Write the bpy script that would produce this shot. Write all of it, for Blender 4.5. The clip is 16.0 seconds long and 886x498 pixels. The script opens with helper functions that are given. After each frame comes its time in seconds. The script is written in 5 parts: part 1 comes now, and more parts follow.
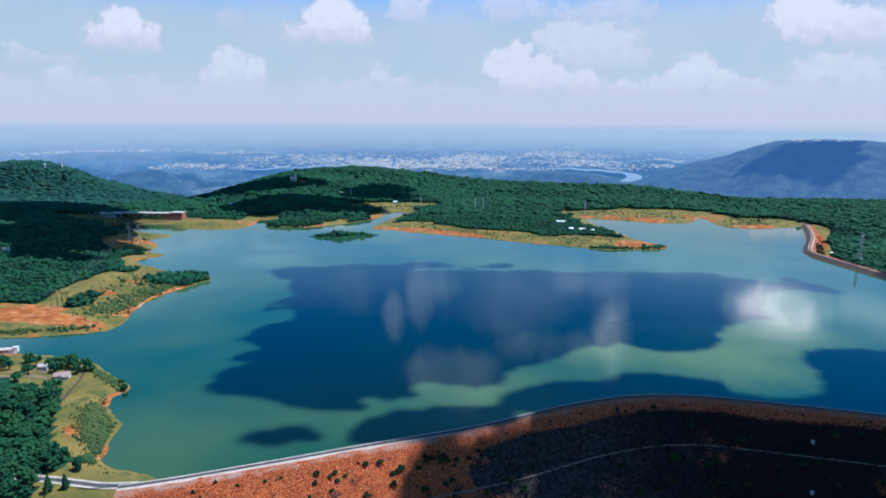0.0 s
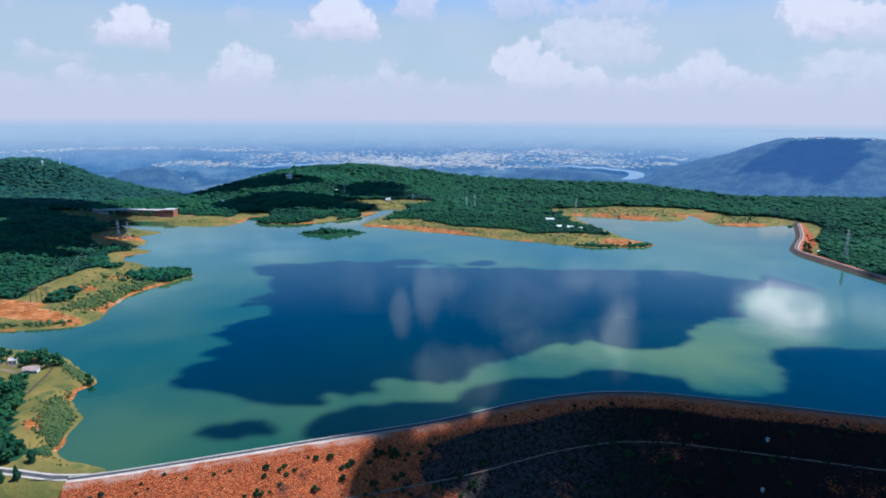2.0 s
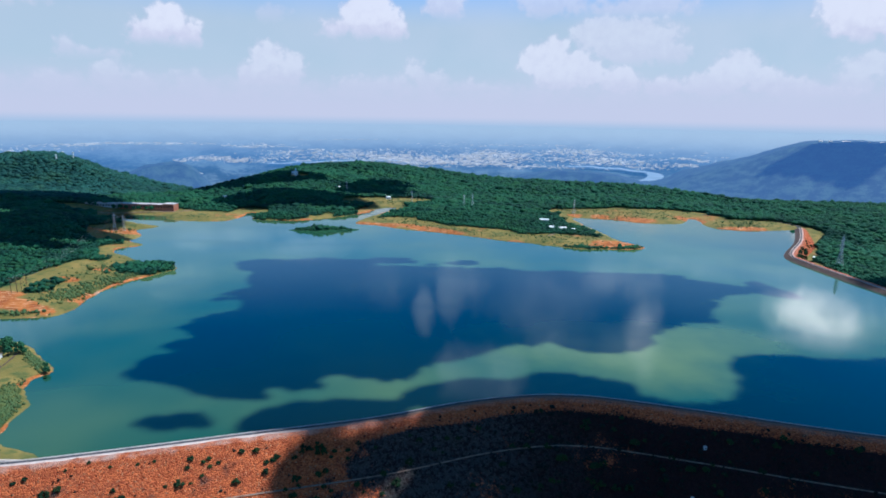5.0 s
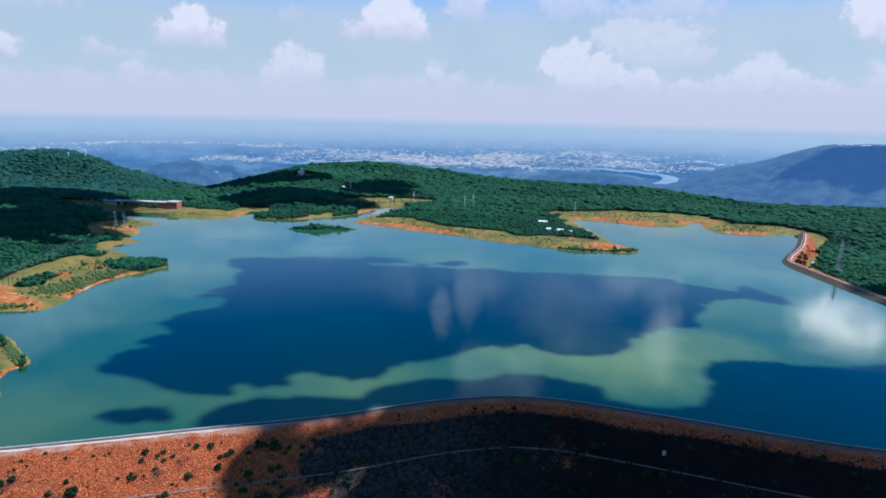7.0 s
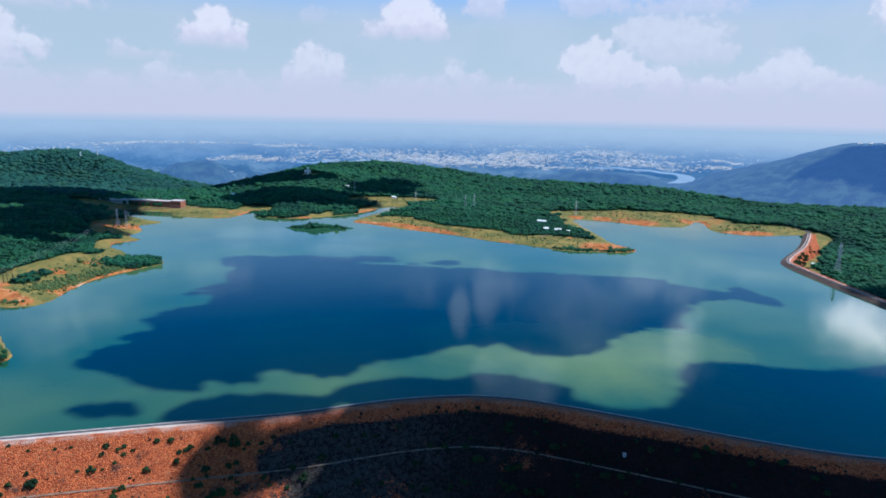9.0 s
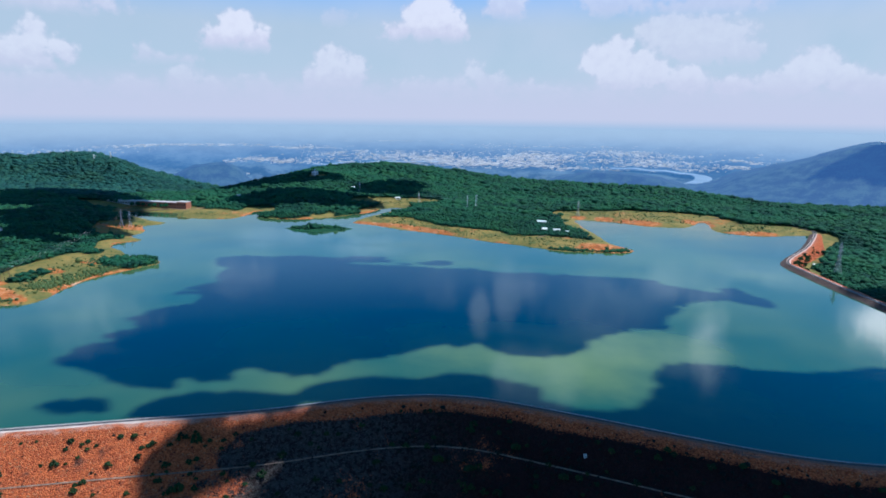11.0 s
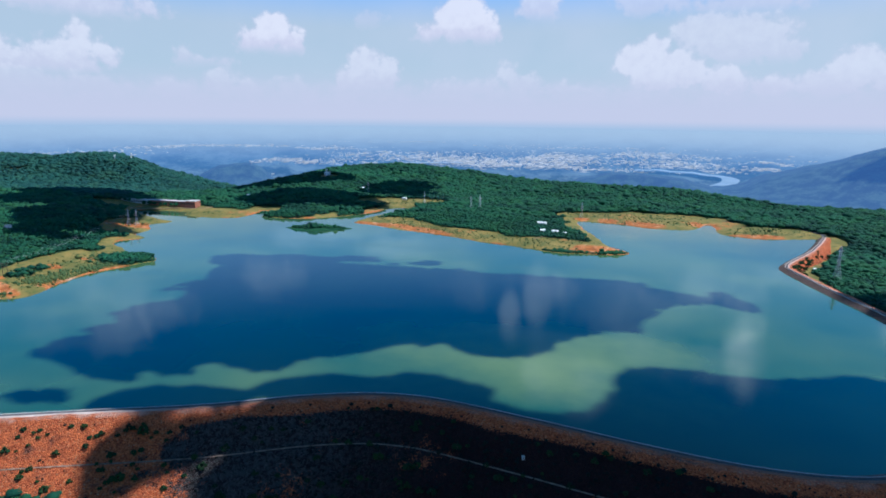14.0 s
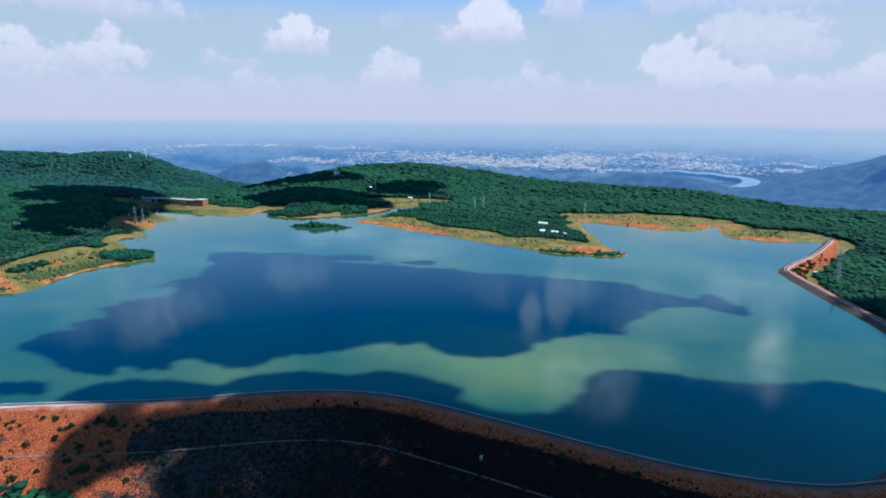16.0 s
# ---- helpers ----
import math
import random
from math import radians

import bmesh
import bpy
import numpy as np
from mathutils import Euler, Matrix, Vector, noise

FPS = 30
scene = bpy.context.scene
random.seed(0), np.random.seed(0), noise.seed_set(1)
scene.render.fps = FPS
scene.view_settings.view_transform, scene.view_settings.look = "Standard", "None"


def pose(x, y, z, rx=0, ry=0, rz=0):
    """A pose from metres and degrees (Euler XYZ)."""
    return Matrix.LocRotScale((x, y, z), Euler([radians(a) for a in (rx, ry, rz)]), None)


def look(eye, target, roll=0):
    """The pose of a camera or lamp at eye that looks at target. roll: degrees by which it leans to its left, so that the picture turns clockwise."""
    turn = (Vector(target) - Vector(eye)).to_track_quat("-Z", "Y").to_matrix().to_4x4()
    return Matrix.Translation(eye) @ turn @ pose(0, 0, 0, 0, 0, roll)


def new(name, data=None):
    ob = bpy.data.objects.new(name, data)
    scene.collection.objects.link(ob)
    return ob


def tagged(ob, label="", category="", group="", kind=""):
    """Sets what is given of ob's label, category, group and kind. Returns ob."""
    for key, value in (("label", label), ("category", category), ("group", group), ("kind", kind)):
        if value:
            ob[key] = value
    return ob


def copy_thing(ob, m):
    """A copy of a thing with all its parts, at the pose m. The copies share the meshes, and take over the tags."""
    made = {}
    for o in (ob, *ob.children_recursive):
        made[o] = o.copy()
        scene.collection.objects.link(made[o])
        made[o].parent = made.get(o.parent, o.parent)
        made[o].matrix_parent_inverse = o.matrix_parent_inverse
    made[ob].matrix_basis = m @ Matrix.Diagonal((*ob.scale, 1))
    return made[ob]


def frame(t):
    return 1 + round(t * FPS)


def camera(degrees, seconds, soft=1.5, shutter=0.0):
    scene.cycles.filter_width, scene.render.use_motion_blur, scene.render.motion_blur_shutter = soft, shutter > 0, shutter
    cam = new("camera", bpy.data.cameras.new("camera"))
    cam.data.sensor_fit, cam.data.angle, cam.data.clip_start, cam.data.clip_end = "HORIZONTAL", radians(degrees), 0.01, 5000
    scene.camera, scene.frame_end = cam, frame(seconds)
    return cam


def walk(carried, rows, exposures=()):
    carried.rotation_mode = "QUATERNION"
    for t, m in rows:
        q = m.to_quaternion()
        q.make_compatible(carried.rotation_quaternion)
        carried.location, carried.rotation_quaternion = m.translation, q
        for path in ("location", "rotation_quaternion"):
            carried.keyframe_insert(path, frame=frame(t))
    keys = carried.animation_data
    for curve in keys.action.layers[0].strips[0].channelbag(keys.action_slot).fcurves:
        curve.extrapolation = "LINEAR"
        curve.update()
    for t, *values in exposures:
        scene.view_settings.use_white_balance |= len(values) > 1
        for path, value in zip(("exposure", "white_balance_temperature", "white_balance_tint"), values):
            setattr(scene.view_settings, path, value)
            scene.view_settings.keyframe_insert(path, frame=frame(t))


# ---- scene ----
cam = camera(73.4, 16.0, soft=1.85)
PATH = [
    (0, (-1.022, 2.669, 199.263), (-0.975, 4.621, 198.832), 0.4),
    (0.5, (6.756, 1.234, 199.573), (6.801, 3.186, 199.14), 0.2),
    (1, (15.222, -0.08, 199.414), (15.267, 1.871, 198.979), 0.1),
    (1.5, (23.877, -0.347, 199.401), (23.911, 1.605, 198.964), 0.2),
    (2, (32.817, -0.777, 199.665), (32.84, 1.174, 199.226), 0.4),
    (2.5, (42.178, -0.632, 200.053), (42.188, 1.319, 199.611), 0.6),
    (3, (51.484, -0.336, 200.11), (51.481, 1.614, 199.666), 0.8),
    (3.5, (60.864, -0.362, 200.335), (60.849, 1.588, 199.89), 0.9),
    (4, (70.932, -0.317, 200.714), (70.902, 1.632, 200.269), 0.9),
    (6.5, (119.137, 0.566, 200.71), (119.035, 2.513, 200.268), 1.2),
    (7, (128.785, 1.008, 200.792), (128.666, 2.955, 200.35), 1.3),
    (7.5, (138.315, 1.167, 201.258), (138.182, 3.113, 200.815), 1.4),
    (8, (147.78, 2.119, 201.509), (147.631, 4.064, 201.066), 1.4),
    (8.5, (157.231, 2.936, 201.294), (157.066, 4.88, 200.851), 1.3),
    (9, (166.674, 3.737, 201.277), (166.492, 5.678, 200.832), 1.1),
    (11.5, (214.213, 8.74, 200.471), (213.948, 10.673, 200.03), 0.7),
    (12, (223.421, 9.959, 200.327), (223.141, 11.89, 199.887), 0.7),
    (12.5, (232.572, 11.12, 200.291), (232.276, 13.048, 199.851), 0.6),
    (13, (242.128, 12.274, 200.313), (241.814, 14.2, 199.873), 0.6),
    (13.5, (251.752, 13.525, 200.396), (251.42, 15.448, 199.956), 0.6),
    (14, (261.224, 15.024, 200.223), (260.874, 16.943, 199.784), 0.6),
    (14.5, (270.198, 16.172, 200.196), (269.832, 18.088, 199.758), 0.6),
    (15, (279.388, 17.582, 200.483), (279.004, 19.495, 200.044), 0.6),
    (15.5, (288.994, 19.548, 200.675), (288.593, 21.457, 200.235), 0.6),
    (16, (299.269, 21.319, 200.602), (298.848, 23.224, 200.162), 0.6),
]
walk(cam, [(t, look(eye, target, roll)) for t, eye, target, roll in PATH], [(0, 0.0, 5330, 8)])

# ---- world, sun ----
SUN_ELEV, SUN_AZ = 63.0, 72.0          # degrees up; degrees clockwise from +y
sun_dir = Vector((math.sin(radians(SUN_AZ)) * math.cos(radians(SUN_ELEV)), math.cos(radians(SUN_AZ)) * math.cos(radians(SUN_ELEV)), math.sin(radians(SUN_ELEV))))
sun = new("sun", bpy.data.lights.new("sun", "SUN"))
sun.data.energy, sun.data.angle, sun.data.color = 5.4, radians(0.36), (1.0, 0.94, 0.84)
sun.matrix_world = look(sun_dir * 1000, (0, 0, 0))
scene.view_settings.exposure = 0.0


class Nodes:
    """Short hand for building a node tree."""

    def __init__(self, tree):
        self.t = tree
        tree.nodes.clear()

    def add(self, kind, **values):
        n = self.t.nodes.new(kind)
        for k, v in values.items():
            if k == "op":
                n.operation = v
            elif k == "blend":
                n.blend_type = v
        return n

    def put(self, socket, v):
        if hasattr(v, "is_output"):
            self.t.links.new(v, socket)
        else:
            socket.default_value = v

    def math(self, op, a, b=0.0, c=0.0, clamp=False):
        n = self.add("ShaderNodeMath", op=op)
        n.use_clamp = clamp
        for s, v in zip(n.inputs, (a, b, c)):
            self.put(s, v)
        return n.outputs[0]

    def smooth(self, v, lo, hi):
        n = self.add("ShaderNodeMapRange")
        n.interpolation_type = "SMOOTHSTEP"
        self.put(n.inputs["Value"], v)
        self.put(n.inputs["From Min"], lo)
        self.put(n.inputs["From Max"], hi)
        return n.outputs["Result"]

    def mix(self, fac, a, b, blend="MIX"):
        n = self.add("ShaderNodeMix", blend=blend)
        n.data_type = "RGBA"
        n.blend_type = blend
        self.put(n.inputs["Factor"], fac)
        ins = [s for s in n.inputs if s.type == "RGBA"]
        self.put(ins[0], a if hasattr(a, "is_output") else (*a, 1))
        self.put(ins[1], b if hasattr(b, "is_output") else (*b, 1))
        return [o for o in n.outputs if o.type == "RGBA"][0]

    def noise(self, vec, scale, detail=4.0, rough=0.55, distort=0.0):
        n = self.add("ShaderNodeTexNoise")
        if vec is not None:
            self.put(n.inputs["Vector"], vec)
        n.inputs["Scale"].default_value, n.inputs["Detail"].default_value = scale, detail
        n.inputs["Roughness"].default_value, n.inputs["Distortion"].default_value = rough, distort
        return n.outputs["Fac"]

    def scaled(self, vec, xyz):
        n = self.add("ShaderNodeVectorMath", op="MULTIPLY")
        self.put(n.inputs[0], vec)
        n.inputs[1].default_value = xyz
        return n.outputs[0]

    def object_coords(self):
        return self.add("ShaderNodeNewGeometry").outputs["Position"]

    def bump(self, height, strength, distance):
        n = self.add("ShaderNodeBump")
        self.put(n.inputs["Height"], height)
        n.inputs["Strength"].default_value, n.inputs["Distance"].default_value = strength, distance
        return n.outputs["Normal"]


world = bpy.data.worlds.new("sky")
scene.world = world
world.use_nodes = True
W = Nodes(world.node_tree)
coords = W.add("ShaderNodeTexCoord").outputs["Generated"]
split = W.add("ShaderNodeSeparateXYZ")
W.put(split.inputs[0], coords)
dx, dy, dz = split.outputs
AZ = W.math("MULTIPLY", W.math("ARCTAN2", dx, dy), 57.2958)
EL = W.math("MULTIPLY", W.math("ARCSINE", dz), 57.2958)
sky = W.add("ShaderNodeTexSky")
sky.sky_type, sky.sun_disc = "NISHITA", False
sky.sun_elevation, sky.sun_rotation = radians(SUN_ELEV), radians(SUN_AZ)
sky.altitude, sky.air_density, sky.dust_density, sky.ozone_density = 600, 1.0, 0.0, 1.2
SKY, HAZE = 0.07, (0.635, 0.60, 0.67)
EDGE = (0.42, 0.525, 0.635)
clear = W.mix(1.0, sky.outputs[0], (SKY * 0.55, SKY, SKY * 1.08), "MULTIPLY")
# cumulus, each with its base's elevation, its thickness and the lobes of its crown: azimuth, elevation, half width, half height, all in degrees
CUMULUS = [(5.2, 1.0, [(-27.0, 6.2, 1.7, 1.2), (-25.7, 7.0, 1.7, 1.5), (-24.3, 6.2, 1.2, 1.2)]),
           (6.4, 1.0, [(-11.1, 7.3, 2.2, 0.9), (-8.9, 8.4, 2.4, 1.9), (-6.8, 7.5, 1.3, 1.5)]),
           (8.4, 0.75, [(-2.0, 9.7, 1.6, 1.3)]),
           (3.8, 0.6, [(-33.2, 4.5, 0.7, 0.9), (-31.5, 4.3, 1.7, 0.6)]),
           (1.3, 0.6, [(-30.6, 2.6, 1.6, 1.2), (-28.6, 1.9, 2.2, 0.8), (-34.2, 1.8, 2.1, 0.7)]),
           (1.8, 0.75, [(-17.6, 4.5, 1.6, 1.2), (-15.7, 3.6, 1.6, 1.5), (-19.4, 3.3, 1.1, 1.1), (-17.2, 2.9, 2.6, 1.3)]),
           (1.6, 0.6, [(-4.3, 3.7, 0.8, 1.2), (-3.0, 2.9, 1.7, 0.9), (-8.5, 2.4, 3.7, 0.7), (0.4, 2.2, 3.3, 0.6)]),
           (1.5, 0.85, [(8.2, 5.8, 1.3, 1.3), (6.5, 4.6, 1.7, 1.4), (8.6, 4.0, 2.9, 1.8), (11.0, 3.7, 1.9, 1.2), (13.6, 3.2, 1.6, 1.1), (17.5, 2.7, 2.6, 0.8)]),
           (4.3, 0.62, [(12.5, 7.0, 2.9, 1.4), (15.3, 6.4, 4.0, 1.9), (18.1, 5.3, 1.9, 1.2)]),
           (1.4, 0.75, [(23.2, 4.0, 2.1, 1.2), (25.3, 3.4, 1.3, 1.0), (21.4, 2.7, 2.7, 1.2), (26.6, 2.6, 2.5, 1.0), (29.5, 2.2, 2.5, 0.8)]),
           (8.4, 0.6, [(15.3, 9.3, 3.9, 0.8), (8.0, 9.7, 3.5, 1.0)]),
           (5.6, 1.0, [(31.7, 7.7, 2.9, 1.9), (34.7, 6.8, 2.4, 1.7), (29.9, 8.6, 1.9, 1.3)]),
           (1.5, 0.62, [(33.6, 4.3, 3.6, 0.9), (31.5, 2.8, 1.8, 1.1), (35.7, 3.0, 2.2, 1.3), (39.5, 4.0, 3.0, 2.2)]),
           (2.8, 0.8, [(-46.7, 5.2, 1.4, 1.2), (-40.7, 5.2, 1.1, 1.5), (-42.0, 4.1, 2.9, 1.6), (-38.9, 4.7, 1.1, 1.2), (-45.7, 3.2, 3.1, 1.4), (-50.0, 4.5, 2.4, 2.0)]),
           (1.3, 0.55, [(-44.7, 2.2, 4.2, 1.0), (-40.4, 2.1, 2.7, 0.9), (-37.4, 2.0, 1.5, 0.6)]),
           (7.4, 0.75, [(-40.6, 8.4, 5.4, 1.0), (-45.5, 8.9, 4.0, 1.1)]),
           (7.6, 0.35, [(-16.7, 8.3, 1.0, 0.5)]),
           (1.6, 0.5, [(-24.2, 2.3, 1.9, 0.7)])]
# torn cloud higher up, seen mirrored in the lake: azimuth, elevation, half width, half height, thickness
TORN = [(31.8, 15.6, 3.6, 2.4, 1.0), (18.0, 20.2, 1.7, 3.4, 0.62), (14.0, 21.5, 5.5, 1.6, 0.34), (2.5, 24.6, 4.2, 2.4, 0.42), (-3.5, 18.8, 1.0, 2.0, 0.33), (-1.0, 17.0, 1.3, 2.4, 0.34), (1.2, 16.2, 2.6, 1.3, 0.3), (-8.8, 15.8, 3.0, 2.2, 0.17), (15.0, 14.9, 3.4, 2.0, 0.42),
        (8.5, 17.6, 6.0, 2.6, 0.20), (-40.5, 17.0, 6.5, 2.6, 0.36), (-22.0, 11.4, 4.5, 1.0, 0.34), (-26.5, 14.8, 3.4, 1.6, 0.22), (39.0, 14.8, 2.6, 1.6, 0.5), (27.0, 13.0, 8.0, 0.9, 0.3), (-14.0, 12.6, 6.0, 0.9, 0.3)]
billow = W.noise(coords, 26.0, 2.0, 0.5)
curl = W.noise(coords, 75.0, 4.0, 0.55)
puff = W.math("ADD", W.math("MULTIPLY", W.math("SUBTRACT", billow, 0.5), 2.0), W.math("MULTIPLY", W.math("SUBTRACT", curl, 0.5), 1.5))      # degrees by which the rims billow
density, relief = None, None
for base, thick, lobes in CUMULUS:
    field = None
    for laz, lel, rx, ry in lobes:
        u = W.math("DIVIDE", W.math("SUBTRACT", AZ, laz), rx)
        v = W.math("DIVIDE", W.math("SUBTRACT", EL, lel), ry)
        r = W.math("SQRT", W.math("ADD", W.math("MULTIPLY", u, u), W.math("MULTIPLY", v, v)))
        f = W.math("MULTIPLY", W.math("SUBTRACT", 1.0, r), min(rx, ry))
        field = f if field is None else W.math("SMOOTH_MAX", field, f, 0.3)
    field = W.math("ADD", W.math("ADD", field, 0.22), puff)
    foot = W.math("MULTIPLY_ADD", W.math("SUBTRACT", EL, base), 0.8, W.math("MULTIPLY", puff, 0.3))
    body = W.math("MINIMUM", W.smooth(field, -0.16, 0.58), W.smooth(foot, -0.3, 0.7))
    body = W.math("MULTIPLY", body, thick)
    density = body if density is None else W.math("MAXIMUM", density, body)
    high = W.math("MULTIPLY", W.smooth(foot, 0.0, 2.0), body)
    relief = high if relief is None else W.math("MAXIMUM", relief, high)
tear = W.math("ADD", W.math("MULTIPLY", W.math("SUBTRACT", W.noise(W.scaled(coords, (1, 1, 0.6)), 11.0, 5.0, 0.65), 0.5), 3.4), W.math("MULTIPLY", W.math("SUBTRACT", billow, 0.5), 1.2))
torn_field = None
for caz, cel, hw, hh, thick in TORN:
    u = W.math("DIVIDE", W.math("SUBTRACT", AZ, caz), hw * 1.3)
    v = W.math("DIVIDE", W.math("SUBTRACT", EL, cel), hh * 1.3)
    r2 = W.math("ADD", W.math("MULTIPLY", u, u), W.math("MULTIPLY", v, v))
    r2 = W.math("ADD", r2, W.math("MULTIPLY", tear, 1.25 - 0.8 * thick))
    f = W.math("MULTIPLY", W.smooth(r2, 1.15, -0.1), thick)
    torn_field = f if torn_field is None else W.math("MAXIMUM", torn_field, f)
torn = W.math("MULTIPLY", torn_field, W.math("ADD", 0.45, W.math("MULTIPLY", W.smooth(W.noise(coords, 13.0, 5.0, 0.6), 0.36, 0.60), 0.55)))
# scattered fair-weather cloud over the rest of the sky
wide = W.math("MULTIPLY", W.math("SUBTRACT", W.noise(W.scaled(coords, (1, 1, 2.2)), 3.2, 3.0), 0.52), 5.0)
wide = W.math("MULTIPLY", W.smooth(W.math("SUBTRACT", wide, W.math("MULTIPLY", W.smooth(EL, 55.0, 35.0), 6.0)), -0.02, 0.72), 0.6)
bank = W.math("SUBTRACT", 0.42, W.math("POWER", W.math("DIVIDE", W.math("SUBTRACT", EL, 2.0), 1.7), 2.0))      # cloud bank along the horizon
bank = W.math("MULTIPLY", W.smooth(W.math("ADD", bank, W.math("MULTIPLY", puff, 0.7)), -0.1, 0.6), 0.5)
density = W.math("MAXIMUM", W.math("MAXIMUM", density, wide), bank)
lit = W.smooth(W.math("ADD", W.math("MULTIPLY", relief, 0.75), W.math("MULTIPLY", W.math("SUBTRACT", curl, 0.5), 0.9)), 0.0, 0.8)
cloud_colour = W.mix(lit, (0.70, 0.64, 0.70), (0.87, 0.80, 0.80))
milky = W.math("MULTIPLY", W.smooth(EL, 38.0, 18.0), 0.86)
clear = W.mix(milky, clear, W.mix(W.smooth(EL, 12.5, 20.0), W.mix(W.smooth(EL, 7.2, 12.5), (0.560, 0.610, 0.640), (0.24, 0.51, 0.95)), (0.0, 0.245, 0.73)))
clear = W.mix(torn, clear, W.mix(W.smooth(torn_field, 0.45, 0.9), (1.12, 1.32, 1.5), (2.7, 2.5, 2.45)))      # the thickest is sunlit white
with_cloud = W.mix(W.math("MULTIPLY", density, 0.9), clear, cloud_colour)
veil = W.math("MULTIPLY", W.math("MULTIPLY", W.smooth(AZ, -75.0, 38.0), W.smooth(EL, 15.0, 8.0)), W.smooth(W.noise(coords, 7.0, 3.0), 0.25, 0.7))     # thin haze cloud
with_cloud = W.mix(W.math("MULTIPLY", veil, 0.36), with_cloud, (0.70, 0.67, 0.71))
haze = W.smooth(EL, 4.6, 0.3)
final = W.mix(W.math("MULTIPLY", haze, 0.92), with_cloud, HAZE)
final = W.mix(W.smooth(EL, -0.2, -1.3), final, EDGE)
back = W.add("ShaderNodeBackground")
W.put(back.inputs[0], final)
W.put(W.add("ShaderNodeOutputWorld").inputs[0], back.outputs[0])


# ---- materials ----
def material(name, build, rough=0.9):
    m = bpy.data.materials.new(name)
    m.use_nodes = True
    n = Nodes(m.node_tree)
    b = n.add("ShaderNodeBsdfPrincipled")
    b.inputs["Roughness"].default_value = rough
    b.inputs["Specular IOR Level"].default_value = 0.2
    build(n, b)
    n.put(n.add("ShaderNodeOutputMaterial").inputs[0], b.outputs[0])
    return m


def mottled(a, b, scale, bump_scale=None, bump=0.4, distance=0.3):
    def build(n, p):
        at = n.object_coords()
        n1, n2 = n.noise(at, scale), n.noise(at, scale * 6)
        f = n.smooth(n.math("ADD", n.math("MULTIPLY", n1, 0.65), n.math("MULTIPLY", n2, 0.35)), 0.35, 0.65)
        n.put(p.inputs["Base Color"], n.mix(f, a, b))
        if bump_scale:
            n.put(p.inputs["Normal"], n.bump(n.noise(at, bump_scale), bump, distance))
    return build


def water_nodes(n, p):
    at = n.object_coords()
    silt = n.math("MULTIPLY", n.smooth(n.noise(at, 0.0035, 3.0), 0.35, 0.68), 0.55)
    plume = n.add("ShaderNodeVectorMath", op="DISTANCE")
    n.put(plume.inputs[0], n.scaled(at, (0.6, 1.0, 0.0)))
    plume.inputs[1].default_value = (150.0, 505.0, 0.0)
    reach = n.math("ADD", plume.outputs["Value"], n.math("MULTIPLY", n.noise(at, 0.012, 4.0), 140.0))
    silt = n.math("MAXIMUM", silt, n.smooth(reach, 210.0, 60.0))          # pale silty water
    n.put(p.inputs["Base Color"], n.mix(silt, (0.012, 0.070, 0.045), (0.120, 0.178, 0.058)))
    p.inputs["IOR"].default_value = 1.5
    p.inputs["Specular IOR Level"].default_value = 0.5
    gust = n.smooth(n.noise(n.scaled(at, (0.35, 1.5, 1)), 0.007, 5.0, 0.6), 0.48, 0.66)          # long streaks of wind
    n.put(p.inputs["Roughness"], n.math("MULTIPLY_ADD", gust, 0.09, 0.02))
    wind = n.noise(n.scaled(at, (0.6, 1.4, 1)), 0.006, 3.0)
    ripple = n.noise(at, 0.35, 4.0, 0.6)
    n.put(p.inputs["Normal"], n.bump(n.math("MULTIPLY", ripple, n.smooth(wind, 0.2, 0.8)), 0.05, 0.5))


def land_nodes(n, p):
    at = n.object_coords()
    a = n.add("ShaderNodeAttribute")
    a.attribute_name = "cover"
    s = n.add("ShaderNodeSeparateColor")
    n.put(s.inputs[0], a.outputs["Color"])
    clay, grass, wood = s.outputs
    n1, n2, n3 = n.noise(at, 0.02), n.noise(at, 0.09, 6.0), n.noise(at, 0.5, 5.0)
    soil = n.mix(n.smooth(n2, 0.35, 0.65), (0.27, 0.072, 0.014), (0.44, 0.145, 0.032))
    gully = n.noise(n.scaled(at, (0.22, 1.1, 3.0)), 0.34, 6.0, 0.75)
    soil = n.mix(n.smooth(gully, 0.52, 0.66), soil, (0.68, 0.42, 0.24))
    soil = n.mix(n.smooth(gully, 0.46, 0.34), soil, (0.15, 0.060, 0.022))
    soil = n.mix(n.math("MULTIPLY", n.smooth(n.noise(at, 0.028, 3.0), 0.62, 0.74), 0.5), soil, (0.68, 0.50, 0.36))      # bleached patches
    turf = n.mix(n.smooth(n1, 0.35, 0.65), (0.145, 0.130, 0.034), (0.255, 0.184, 0.050))
    turf = n.mix(n.smooth(n2, 0.45, 0.7), turf, (0.08, 0.105, 0.030))
    floor = n.mix(n.smooth(n2, 0.4, 0.6), (0.006, 0.045, 0.022), (0.016, 0.075, 0.032))
    ragged = n.math("MULTIPLY", n.math("SUBTRACT", n2, 0.5), 0.7)
    c = n.mix(n.smooth(n.math("ADD", clay, ragged), 0.4, 0.6), turf, soil)
    c = n.mix(n.smooth(n.math("ADD", wood, ragged), 0.4, 0.6), c, floor)
    n.put(p.inputs["Base Color"], c)
    n.put(p.inputs["Normal"], n.bump(n.math("ADD", n3, n.math("MULTIPLY", n2, 2.0)), 0.5, 1.5))


